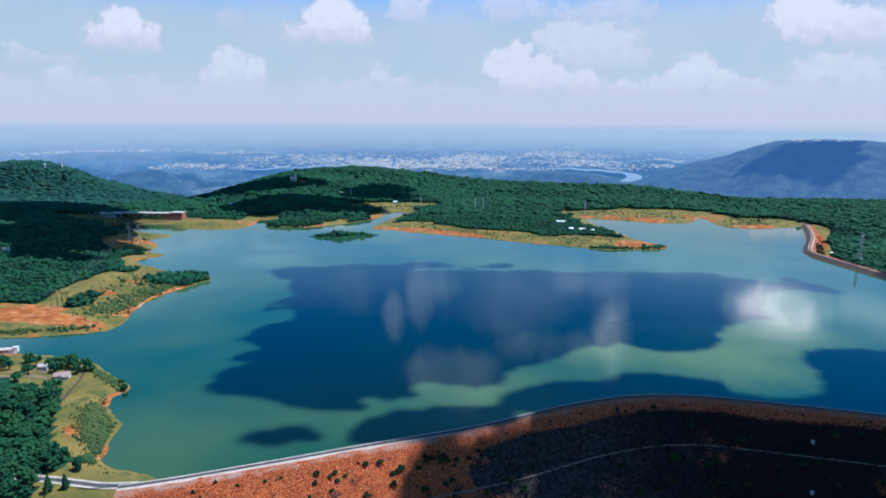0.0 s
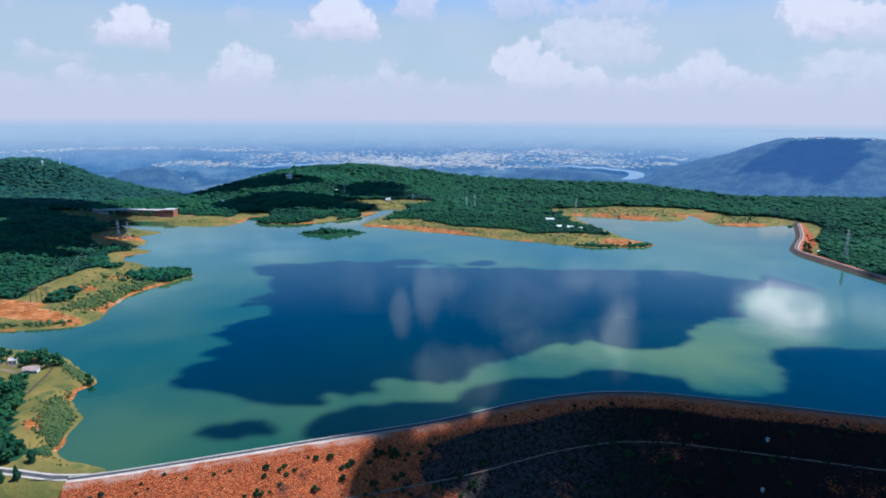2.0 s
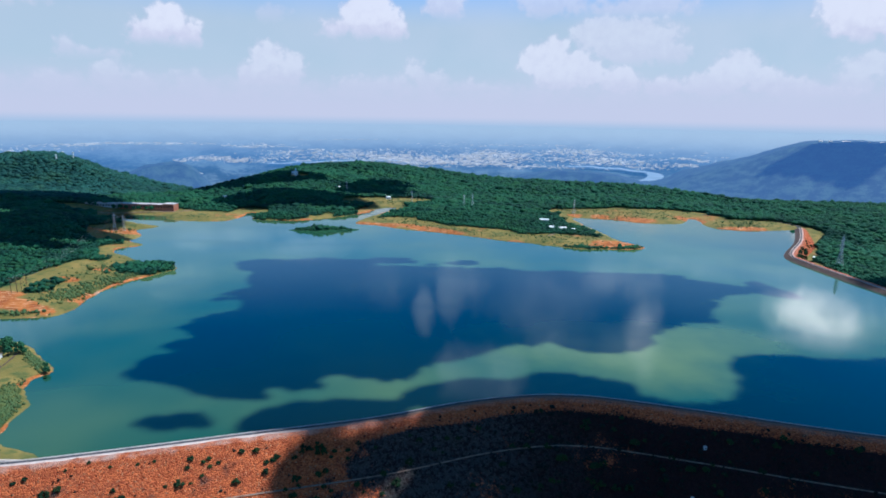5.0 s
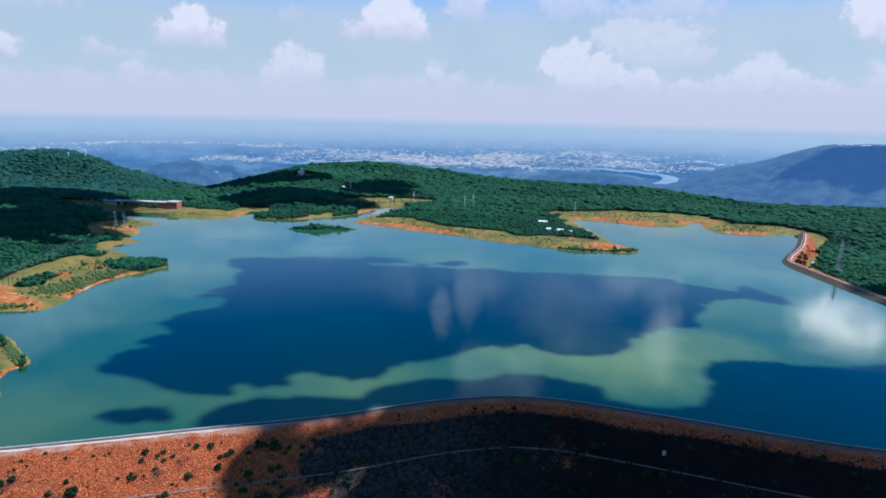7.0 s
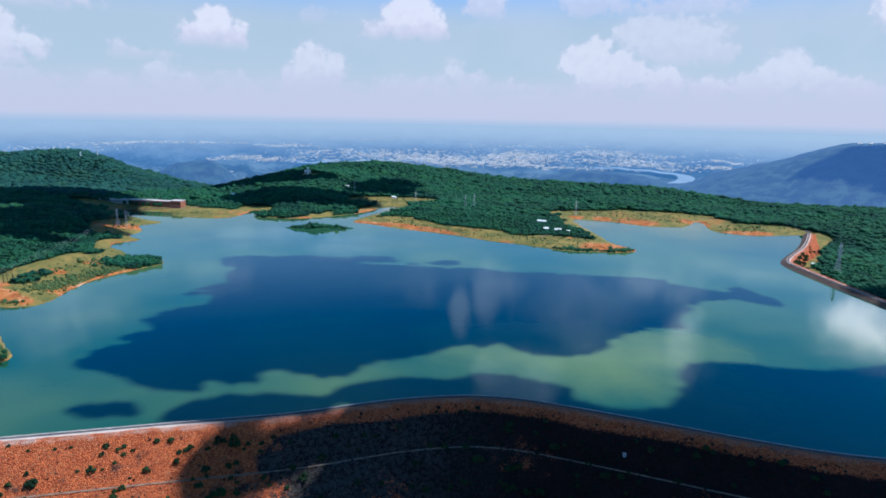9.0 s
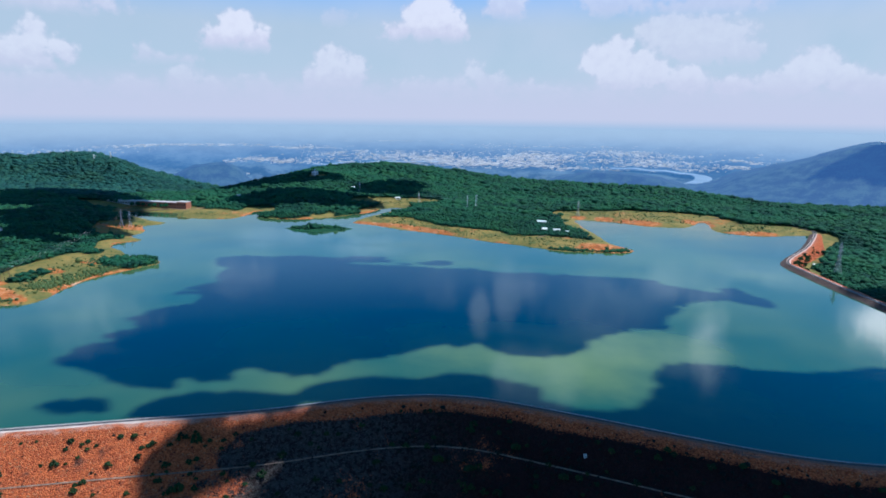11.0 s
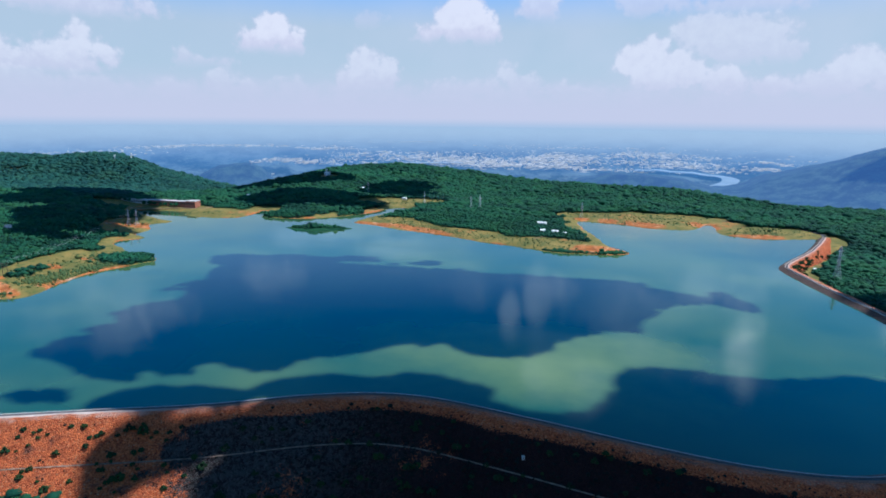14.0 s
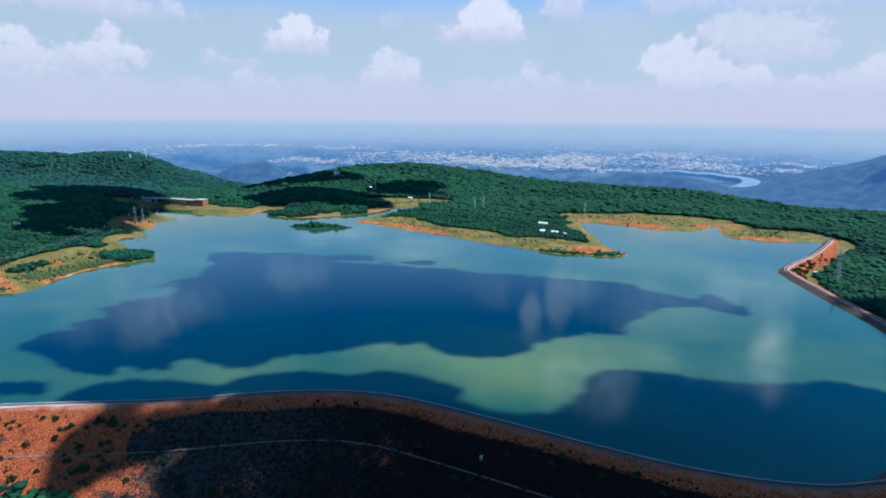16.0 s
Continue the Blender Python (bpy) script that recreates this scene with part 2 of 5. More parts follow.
def leaf_nodes(dark, light, per_island=True):
    def build(n, p):
        at = n.object_coords()
        if per_island:
            r = n.add("ShaderNodeNewGeometry").outputs["Random Per Island"]
        else:
            r = n.add("ShaderNodeObjectInfo").outputs["Random"]
        stand = n.noise(at, 0.006, 3.0)
        f = n.math("ADD", n.math("MULTIPLY", r, 0.26), n.math("MULTIPLY", n.smooth(n.math("ADD", n.math("MULTIPLY", stand, 0.45), n.math("MULTIPLY", n.noise(at, 0.026, 4.0), 0.55)), 0.40, 0.60), 0.72))
        f = n.math("ADD", f, n.math("MULTIPLY", n.noise(at, 0.45, 4.0), 0.3))
        green = n.mix(n.math("SUBTRACT", f, 0.1, clamp=True), dark, light)
        dry = n.smooth(n.math("ADD", n.math("MULTIPLY", n.noise(at, 0.014, 5.0, 0.65), 0.75), n.math("MULTIPLY", r, 0.25)), 0.46, 0.66)      # drier, yellower stands
        n.put(p.inputs["Base Color"], n.mix(n.math("MULTIPLY", dry, 0.5), green, (light[0] * 1.6, light[1] * 1.04, light[2] * 0.66)))
        n.put(p.inputs["Normal"], n.bump(n.noise(at, 0.9, 4.0), 0.5, 0.6))
    return build


def rubble_nodes(n, p):
    at = n.object_coords()
    v = n.add("ShaderNodeTexVoronoi")
    n.put(v.inputs["Vector"], at)
    v.inputs["Scale"].default_value = 1.5
    cell = n.add("ShaderNodeSeparateColor")
    n.put(cell.inputs[0], v.outputs["Color"])
    n1, n2 = n.noise(at, 0.016, 4.0), n.noise(at, 0.12, 5.0)
    c = n.mix(n.smooth(cell.outputs[0], 0.0, 1.0), (0.29, 0.054, 0.018), (0.72, 0.190, 0.062))
    c = n.mix(n.smooth(cell.outputs[1], 0.92, 1.0), c, (0.52, 0.28, 0.15))
    c = n.mix(n.math("MULTIPLY", n.smooth(n.noise(n.scaled(at, (0.35, 1.0, 2.0)), 0.14, 5.0, 0.7), 0.5, 0.68), 0.4), c, (0.30, 0.095, 0.045))      # browner, washed streaks
    where = n.add("ShaderNodeSeparateXYZ")
    n.put(where.inputs[0], at)
    weed_shade = n.math("MULTIPLY", n.smooth(n.math("ADD", where.outputs[0], n.math("MULTIPLY", n1, 70.0)), 25.0, 140.0), n.math("MULTIPLY", n.smooth(where.outputs[1], 620.0, 500.0), 0.36))     # weeds thicken along the dam, and darken it as cloud shade would
    weed_shade = n.math("ADD", weed_shade, n.math("MULTIPLY", n.math("SUBTRACT", cell.outputs[2], 0.5), n.math("MULTIPLY", n.smooth(where.outputs[0], -60.0, 120.0), 0.26)))
    weed_shade = n.math("SUBTRACT", weed_shade, n.math("MULTIPLY", n.smooth(n.math("ADD", where.outputs[2], n.math("MULTIPLY", n2, 4.0)), -0.5, 3.5), 0.5))      # bare soil under the crest
    weeds = n.smooth(n.math("ADD", weed_shade, n.math("SUBTRACT", n.math("ADD", n.math("MULTIPLY", n1, 1.1), n.math("MULTIPLY", n2, 0.6)), 0.30)), 0.56, 0.72)
    # weed colours set extra dark, so part of the cloud shade is painted
    shaded_tuft = n.mix(n.smooth(n.noise(at, 0.35, 4.0), 0.4, 0.6), (0.005, 0.010, 0.012), (0.044, 0.052, 0.050))
    shaded_tuft = n.mix(n.smooth(cell.outputs[0], 0.72, 0.95), shaded_tuft, (0.078, 0.080, 0.078))      # grey stones between
    shaded_tuft = n.mix(n.math("MULTIPLY", n.smooth(n.math("ADD", where.outputs[0], n.math("MULTIPLY", n1, 60.0)), 120.0, 240.0), 0.94), shaded_tuft, (0.003, 0.002, 0.005))      # cloud shade painted in as near black past the bend
    c = n.mix(n.math("MULTIPLY", weeds, 0.96), c, shaded_tuft)
    spill = n.smooth(n.math("ADD", where.outputs[2], n.math("MULTIPLY", n2, 5.0)), 5.4, 7.6)     # crest gravel washed down the slope
    spill = n.math("MULTIPLY", spill, n.math("ADD", 0.25, n.math("MULTIPLY", n.smooth(where.outputs[0], 60.0, -60.0), 0.5)))
    c = n.mix(spill, c, (0.60, 0.46, 0.38))
    n.put(p.inputs["Base Color"], c)
    n.put(p.inputs["Normal"], n.bump(n.math("SUBTRACT", n2, v.outputs["Distance"]), 1.0, 1.1))


def distant_nodes(a, b, scale, near, far, wide=1.0, haze_glow=(0.10, 0.27, 0.53)):
    """Far land with blue haze painted in as a glow, thicker the farther off it is."""
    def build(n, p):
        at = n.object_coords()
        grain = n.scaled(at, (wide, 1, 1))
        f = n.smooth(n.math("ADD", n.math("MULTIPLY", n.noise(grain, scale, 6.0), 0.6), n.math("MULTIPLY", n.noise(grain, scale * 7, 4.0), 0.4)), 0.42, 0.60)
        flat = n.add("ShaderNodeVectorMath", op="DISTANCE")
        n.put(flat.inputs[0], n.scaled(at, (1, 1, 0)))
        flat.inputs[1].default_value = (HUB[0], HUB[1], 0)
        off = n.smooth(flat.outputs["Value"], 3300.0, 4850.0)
        haze_share = n.math("ADD", near, n.math("MULTIPLY", off, far - near))
        n.put(p.inputs["Base Color"], n.mix(haze_share, n.mix(f, a, b), (0.0, 0.0, 0.0)))
        n.put(p.inputs["Emission Color"], n.mix(n.smooth(flat.outputs["Value"], 3950.0, 4800.0), haze_glow, EDGE))
        n.put(p.inputs["Emission Strength"], haze_share)
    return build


def crest_nodes(n, p):
    at = n.object_coords()
    where = n.add("ShaderNodeSeparateXYZ")
    n.put(where.inputs[0], at)
    n1, n2 = n.noise(at, 0.2), n.noise(at, 1.2)
    pale = n.mix(n.smooth(n1, 0.3, 0.7), (0.50, 0.39, 0.33), (0.64, 0.53, 0.47))
    pale = n.mix(n.smooth(where.outputs[1], 480.0, 640.0), pale, (0.56, 0.37, 0.30))
    worn = n.mix(n.smooth(n2, 0.3, 0.7), (0.20, 0.10, 0.065), (0.33, 0.18, 0.12))
    along_dam = n.math("ADD", where.outputs[0], n.math("MULTIPLY", n.math("SUBTRACT", n1, 0.5), 90.0))
    red = n.math("MULTIPLY", n.smooth(along_dam, -60.0, 60.0), n.smooth(where.outputs[1], 640.0, 480.0))      # red soil on the bend, fresh gravel at both ends
    n.put(p.inputs["Base Color"], n.mix(red, pale, worn))
    n.put(p.inputs["Normal"], n.bump(n2, 0.3, 0.1))


HUB = (150.0, 10.0)
WATER = material("lake water", water_nodes)
LAND = material("grass and red clay", land_nodes)
LEAF = material("forest leaves", leaf_nodes((0.004, 0.031, 0.023), (0.017, 0.092, 0.042)))
# leaf green shifted to blue: aerial haze painted into the far hill's crowns
HAZED_LEAF = material("hazed forest leaves", leaf_nodes((0.007, 0.040, 0.038), (0.020, 0.086, 0.068)))
LEAF_NEAR = material("tree leaves", leaf_nodes((0.005, 0.040, 0.022), (0.022, 0.094, 0.040), False))
SCRUB = material("grey-green scrub", leaf_nodes((0.026, 0.072, 0.028), (0.080, 0.125, 0.045)))
BUSH = material("bush leaves", leaf_nodes((0.005, 0.018, 0.008), (0.020, 0.048, 0.014), False))
# weed leaves darker than the bushes: the dam's shade put into their colour
SHADE_WEED = material("shade-dark weeds", leaf_nodes((0.003, 0.007, 0.007), (0.010, 0.018, 0.014)))
BARK = material("bark", mottled((0.09, 0.06, 0.04), (0.16, 0.12, 0.085), 1.5, 6.0))
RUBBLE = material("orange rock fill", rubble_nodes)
RIPRAP = material("dark riprap", mottled((0.055, 0.036, 0.034), (0.13, 0.085, 0.070), 0.3, 0.7, 0.9, 0.8))
GRAVEL = material("pale gravel", mottled((0.44, 0.37, 0.32), (0.60, 0.52, 0.46), 0.2, 2.0, 0.3, 0.1))
CREST_GRAVEL = material("crest gravel", crest_nodes)
ASPHALT = material("asphalt", mottled((0.06, 0.06, 0.065), (0.10, 0.10, 0.105), 0.3))
TRACK = material("dirt track", mottled((0.17, 0.11, 0.08), (0.30, 0.21, 0.15), 0.25, 1.5, 0.3, 0.1))
STEEL = material("galvanised steel", mottled((0.42, 0.43, 0.44), (0.55, 0.56, 0.57), 0.4), 0.5)
WHITE = material("white paint", mottled((0.74, 0.74, 0.72), (0.82, 0.81, 0.79), 0.4), 0.6)
BRICK = material("red brick", mottled((0.36, 0.13, 0.08), (0.48, 0.20, 0.12), 0.6))
CONCRETE = material("concrete", mottled((0.42, 0.40, 0.37), (0.55, 0.53, 0.49), 0.2))
ROOF = material("pale roof", mottled((0.44, 0.40, 0.39), (0.60, 0.54, 0.52), 0.3))
HOUSE_ROOF = material("weathered roof", mottled((0.30, 0.21, 0.19), (0.46, 0.35, 0.32), 0.8))
DARK = material("dark glass", mottled((0.03, 0.035, 0.04), (0.05, 0.055, 0.06), 0.3), 0.2)
CLOUD = material("cloud", mottled((0.85, 0.85, 0.87), (0.92, 0.92, 0.93), 0.01), 1.0)
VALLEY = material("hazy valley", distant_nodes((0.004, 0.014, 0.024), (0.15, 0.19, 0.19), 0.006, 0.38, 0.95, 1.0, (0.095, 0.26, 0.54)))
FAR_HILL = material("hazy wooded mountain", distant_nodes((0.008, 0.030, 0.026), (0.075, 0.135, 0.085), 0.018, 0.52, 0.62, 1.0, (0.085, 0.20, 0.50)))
# the whitish haze glow also brightens the buildings' unlit fronts
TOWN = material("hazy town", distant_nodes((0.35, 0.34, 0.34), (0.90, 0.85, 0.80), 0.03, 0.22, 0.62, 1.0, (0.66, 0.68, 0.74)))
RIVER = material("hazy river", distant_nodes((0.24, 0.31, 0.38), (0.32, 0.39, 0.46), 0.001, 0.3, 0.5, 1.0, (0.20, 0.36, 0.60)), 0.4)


# ---- plan ----
def hashed(ix, iy, seed):
    h = (ix.astype(np.int64) * 374761393 + iy.astype(np.int64) * 668265263 + seed * 1274126177) & 0x7FFFFFFF
    h = ((h ^ (h >> 13)) * 1103515245) & 0x7FFFFFFF
    return ((h ^ (h >> 16)) & 0xFFFF) / 65535.0


def value_noise(x, y, size, seed=0):
    x, y = np.asarray(x, float) / size, np.asarray(y, float) / size
    ix, iy = np.floor(x), np.floor(y)
    u, v = x - ix, y - iy
    u, v = u * u * (3 - 2 * u), v * v * (3 - 2 * v)
    a, b = hashed(ix, iy, seed), hashed(ix + 1, iy, seed)
    c, d = hashed(ix, iy + 1, seed), hashed(ix + 1, iy + 1, seed)
    return (a * (1 - u) + b * u) * (1 - v) + (c * (1 - u) + d * u) * v


def fbm(x, y, size, seed=0, octaves=4):
    return sum(value_noise(x, y, size / 2**k, seed + k) * 0.5**k for k in range(octaves)) / (2 - 0.5 ** (octaves - 1)) 


def step(v, lo, hi):
    t = np.clip((v - lo) / (hi - lo), 0, 1)
    return t * t * (3 - 2 * t)


def rounded(points, gap):
    """A smooth line through the points, with a point about every gap metres."""
    p = np.array(points, float)
    p = np.vstack([2 * p[0] - p[1], p, 2 * p[-1] - p[-2]])
    out = []
    for a, b, c, d in zip(p, p[1:], p[2:], p[3:]):
        n = max(1, int(np.linalg.norm(c - b) / gap))
        for t in np.arange(n) / n:
            out.append(0.5 * (2 * b + (c - a) * t + (2 * a - 5 * b + 4 * c - d) * t * t + (3 * b - a - 3 * c + d) * t**3))
    return np.array([*out, p[-2]])


DAM = rounded([(-330, 285), (-260, 290), (-205, 291), (-155, 298), (-42, 334), (33, 358), (93, 384), (137, 397), (168, 400), (200, 397), (265, 381),
               (320, 366), (367, 355), (405, 351), (440, 353), (465, 361), (486, 374), (530, 430), (575, 510), (600, 590), (606, 660), (591, 760),
               (580, 846), (581, 872), (599, 905), (655, 985), (705, 1075), (722, 1110)], 5.0)
DAM = DAM + np.stack([np.gradient(DAM, axis=0)[:, 1], -np.gradient(DAM, axis=0)[:, 0]], 1) / np.linalg.norm(np.gradient(DAM, axis=0), axis=1)[:, None] * np.interp(DAM[:, 1], [480, 640], [5.2, 1.2])[:, None]
SHORE_NEAR = [(-150, 302), (-158, 308), (-170, 311), (-185, 315), (-198, 324), (-199, 338), (-200, 353), (-205, 369), (-216, 380), (-225, 389), (-229, 406), (-222, 418), (-236, 434), (-251, 443), (-286, 470), (-315, 480), (-347, 486),
              (-400, 489), (-470, 495), (-560, 500)]
SHORE_LEFT = [(-565, 528), (-470, 525), (-392, 523), (-337, 533), (-308, 543), (-303, 565), (-309, 600), (-309, 637), (-297, 678), (-281, 712), (-276, 731), (-295, 752),
              (-330, 757), (-372, 786), (-400, 806), (-410, 834), (-388, 860), (-424, 884), (-426, 926), (-458, 972), (-438, 1004), (-474, 1022), (-514, 1046), (-585, 1098)]
SHORE_FAR = [(-560, 1116), (-478, 1112), (-458, 1076), (-400, 1064), (-350, 1076), (-333, 1120), (-338, 1165), (-318, 1165), (-303, 1100), (-255, 1090), (-208, 1096), (-160, 1130),
             (-112, 1185), (-84, 1256), (-62, 1280), (-48, 1265), (-68, 1205), (-104, 1085), (-60, 1062), (-5, 1030), (60, 1005)]
SHORE_POINT = [(100, 985), (160, 955), (203, 938), (257, 910), (300, 902), (378, 918), (352, 970), (335, 1060), (318, 1125), (312, 1185), (340, 1192), (390, 1180),
               (430, 1155), (462, 1146), (517, 1149), (545, 1195), (560, 1210), (566, 1180), (560, 1120), (590, 1098), (627, 1088), (696, 1105), (722, 1110)]
shore = rounded(SHORE_NEAR + SHORE_LEFT + SHORE_FAR + SHORE_POINT, 9.0)
first = int(np.argmin(np.hypot(DAM[:, 0] + 155, DAM[:, 1] - 298)))
LAKE = np.vstack([shore, DAM[::-1][: len(DAM) - first]])


def inside(x, y, ring):
    """Whether points lie within a ring, and how far from its edge they are."""
    x, y = np.ravel(x), np.ravel(y)
    near, odd = np.full(len(x), 1e9), np.zeros(len(x), bool)
    for (ax, ay), (bx, by) in zip(ring, np.roll(ring, -1, 0)):
        ex, ey = bx - ax, by - ay
        t = np.clip(((x - ax) * ex + (y - ay) * ey) / max(ex * ex + ey * ey, 1e-9), 0, 1)
        near = np.minimum(near, (x - ax - t * ex) ** 2 + (y - ay - t * ey) ** 2)
        if ay != by:
            odd ^= ((ay > y) != (by > y)) & (x < (bx - ax) * (y - ay) / (by - ay) + ax)
    return odd, np.sqrt(near)


def line_offset(x, y, line):
    """Distance to an open line, signed: plus on its right-hand side."""
    near, side = np.full(len(x), 1e18), np.ones(len(x))
    for (ax, ay), (bx, by) in zip(line, line[1:]):
        ex, ey = bx - ax, by - ay
        t = np.clip(((x - ax) * ex + (y - ay) * ey) / (ex * ex + ey * ey), 0, 1)
        d = (x - ax - t * ex) ** 2 + (y - ay - t * ey) ** 2
        closer = d < near
        near = np.where(closer, d, near)
        side = np.where(closer, np.sign(ex * (ay - y) + ey * (x - ax) + 1e-9), side)
    return np.sqrt(near) * side


def bell(x, y, cx, cy, rx, ry, turn=0.0):
    c, s = math.cos(radians(turn)), math.sin(radians(turn))
    u, v = (x - cx) * c + (y - cy) * s, -(x - cx) * s + (y - cy) * c
    return np.exp(-((u / rx) ** 2 + (v / ry) ** 2))


# hills: x, y, height, half lengths, turn
HILLS = [(-395, 582, 8, 62, 26, -12), (-345, 590, 4, 24, 20, 0), (400, 1212, 6, 40, 24, 0), (520, 1222, 6, 30, 24, 0), (640, 1128, 5, 40, 20, 0), (330, 935, 4, 30, 16, 0), (-985, 1565, 60, 190, 150, 10), (-1400, 1540, 66, 330, 220, 0), (-640, 820, 22, 210, 240, 0), (-380, 1620, 27, 180, 190, 0), (-250, 1950, 27, 250, 150, -6),
         (230, 1800, -11, 300, 130, -10), (620, 1640, -2, 150, 120, -10), (960, 1350, -2, 260, 170, -20), (-310, 1300, 14, 110, 90, 0), (-740, 1720, -58, 170, 260, 0),
         (120, 1130, 7, 130, 60, -20), (-900, 1150, 12, 300, 180, 0), (-340, 345, 10, 90, 70, 0), (-330, 425, 8, 60, 40, 0), (300, 1560, -12, 300, 120, 0), (750, 1500, -14, 200, 160, 0)]
RIM = [(-2300, 1900), (-1300, 1850), (-900, 1750), (-600, 1750), (-350, 2020), (0, 1980), (300, 1830), (600, 1720), (850, 1500), (1200, 1400), (2400, 1300)]
ISLAND = (-146, 1005, 60, 22, 8)


def ground_height(x, y):
    x, y = np.ravel(x), np.ravel(y)
    in_lake, d = inside(x, y, LAKE)
    wobble = (fbm(x, y, 40, 5) - 0.5) * 12 * step(d, 0, 25)
    s = np.where(in_lake, -d, d) + (fbm(x, y, 22, 9, 3) - 0.5) * 7
    bank = np.where(s > 0, 3.2 * (1 - np.exp(-s / 7.0)) + 0.025 * s.clip(0, 60), s * 0.22).clip(-14, None)
    up = sum(h * bell(x, y, cx, cy, rx, ry, turn) for cx, cy, h, rx, ry, turn in HILLS)
    z = bank + np.where(in_lake, 0, step(s, 5, 130) * up + wobble * 0.3 + step(s, 40, 200) * (fbm(x, y, 150, 3) - 0.5) * 12)
    isl = bell(x, y, *ISLAND)
    z = np.where(isl > 0.2, np.maximum(z, (isl - 0.36) * 7 + (fbm(x, y, 18, 2) - 0.5) * 2), z)
    # downstream of the dam the land falls away
    off = line_offset(x, y, DAM)
    fall = -4.0 - 20 * step(x, -210, -40) - 46 * step(x, -40, 260)
    fall = np.where(y > 560, -4.5 - 36 * step(off, 40, 260) + 34 * step(off, 260, 520), fall)
    fall += (fbm(x, y, 60, 7) - 0.5) * 6
    below = (off > 0) & ~in_lake & (x > -300) & (y < 1080 + 0.2 * x)
    blend = np.where(below, step(off, 0, 14), 0) * np.where(y > 700, step(1110 - y + 0.1 * (x - 600), 0, 150), 1) * step(x, -290, -215)
    z = z * (1 - blend) + np.minimum(z, fall) * blend
    # edges of the mountain
    rim = np.interp(x, [p[0] for p in RIM], [p[1] for p in RIM])
    edge = np.maximum.reduce([step(y - rim, 0, 620), step(x, 1150, 1850), step(-x, 1700, 2200), step(-y, -60, 500)])
    return z * (1 - edge) - 205 * edge, s, off


# clearings among the woods: x, y, half lengths, turn
CLEARINGS = [(-345, 560, 70, 42, 0), (-352, 665, 60, 125, 0), (-430, 575, 60, 25, 0), (-470, 940, 46, 75, 10), (-580, 1138, 150, 28, 4),
             (-405, 1105, 85, 40, 0), (60, 1040, 150, 52, -28), (250, 955, 120, 34, -8), (-352, 1588, 30, 38, 0), (-1190, 1414, 46, 11, 20), (-219, 1480, 16, 14, 0), (-70, 1340, 110, 55, 10), (440, 1225, 170, 75, 0),
             (560, 1190, 60, 60, 0), (645, 1135, 80, 44, 10), (-620, 1120, 60, 14, 20), (-520, 1132, 90, 14, 5)]
MEADOW = np.array([(-266, 405), (-244, 362), (-232, 334), (-210, 318), (-204, 304), (-216, 294), (-208, 275), (-140, 270), (-130, 330), (-200, 440), (-290, 485), (-350, 478), (-345, 428), (-310, 418), (-292, 408)], float)
GROVES = [(-445, 856, 34, 14, 0), (-300, 723, 46, 30, 25), (-218, 314, 13, 10, 0), (-216, 285, 9, 8, 0), (-314, 730, 40, 20, 25), (250, 1035, 62, 26, -12), (-390, 753, 16, 12, 0), (-376, 634, 9, 17, -20), (-364, 603, 7, 14, -20), (120, 1075, 120, 38, -22),
          (-270, 1115, 70, 26, 0), (-128, 1140, 30, 40, 0)]


def wood_cover(x, y, s, off, z):
    rough = (fbm(x, y, 35, 21) - 0.5)
    w = step(s + rough * 40, 22, 32)
    for cx, cy, rx, ry, turn in CLEARINGS:
        w *= 1 - step(bell(x, y, cx, cy, rx, ry, turn) + rough * 0.25, 0.33, 0.42)
    w *= ~inside(x + rough * 8, y - rough * 8, MEADOW)[0]
    for cx, cy, rx, ry, turn in GROVES:
        w = np.maximum(w, step(bell(x, y, cx, cy, rx, ry, turn) + rough * 0.3, 0.33, 0.42) * (z > 0.5))
    near_dam = (off > -16) & (off < np.where(y > 560, np.where(y > 860, 13, 9), 46 + 106 * step(x, 20, 95)) + rough * 14) & (x > -205 - rough * 16) & (y < 1115)
    return np.where(near_dam | ((z < 0.6) & (s < 40) & (off < 20)), 0, w)


def axis(parts):
    return np.concatenate([np.arange(a, b, d) for a, b, d in parts])


def grid_mesh(name, xs, ys, z, mat):
    X, Y = np.meshgrid(xs, ys)
    co = np.stack([X.ravel(), Y.ravel(), z], 1)
    nx, ny = len(xs), len(ys)
    i = (np.arange(ny - 1)[:, None] * nx + np.arange(nx - 1)).ravel()
    faces = np.stack([i, i + 1, i + nx + 1, i + nx], 1)
    return raw_mesh(name, co, faces, mat)


def raw_mesh(name, co, faces, mat, smooth=True):
    me = bpy.data.meshes.new(name)
    k = faces.shape[1]
    me.vertices.add(len(co))
    me.vertices.foreach_set("co", np.asarray(co, np.float32).ravel())
    me.loops.add(faces.size)
    me.loops.foreach_set("vertex_index", faces.ravel().astype(np.int32))
    me.polygons.add(len(faces))
    me.polygons.foreach_set("loop_start", np.arange(0, faces.size, k, dtype=np.int32))
    me.polygons.foreach_set("loop_total", np.full(len(faces), k, np.int32))
    me.polygons.foreach_set("use_smooth", np.full(len(faces), smooth))
    me.materials.append(mat)
    me.update()
    me.validate()
    return me


# ---- ground ----
xs = axis([(-2300, -800, 24), (-800, 860, 6), (860, 1800, 18), (1800, 2400, 40)])
ys = axis([(-700, 150, 40), (150, 700, 5), (700, 1300, 6), (1300, 2100, 12), (2100, 2720, 24)])
GX, GY = (a.ravel() for a in np.meshgrid(xs, ys))
GZ, GS, GO = ground_height(GX, GY)
GW = wood_cover(GX, GY, GS, GO, GZ)
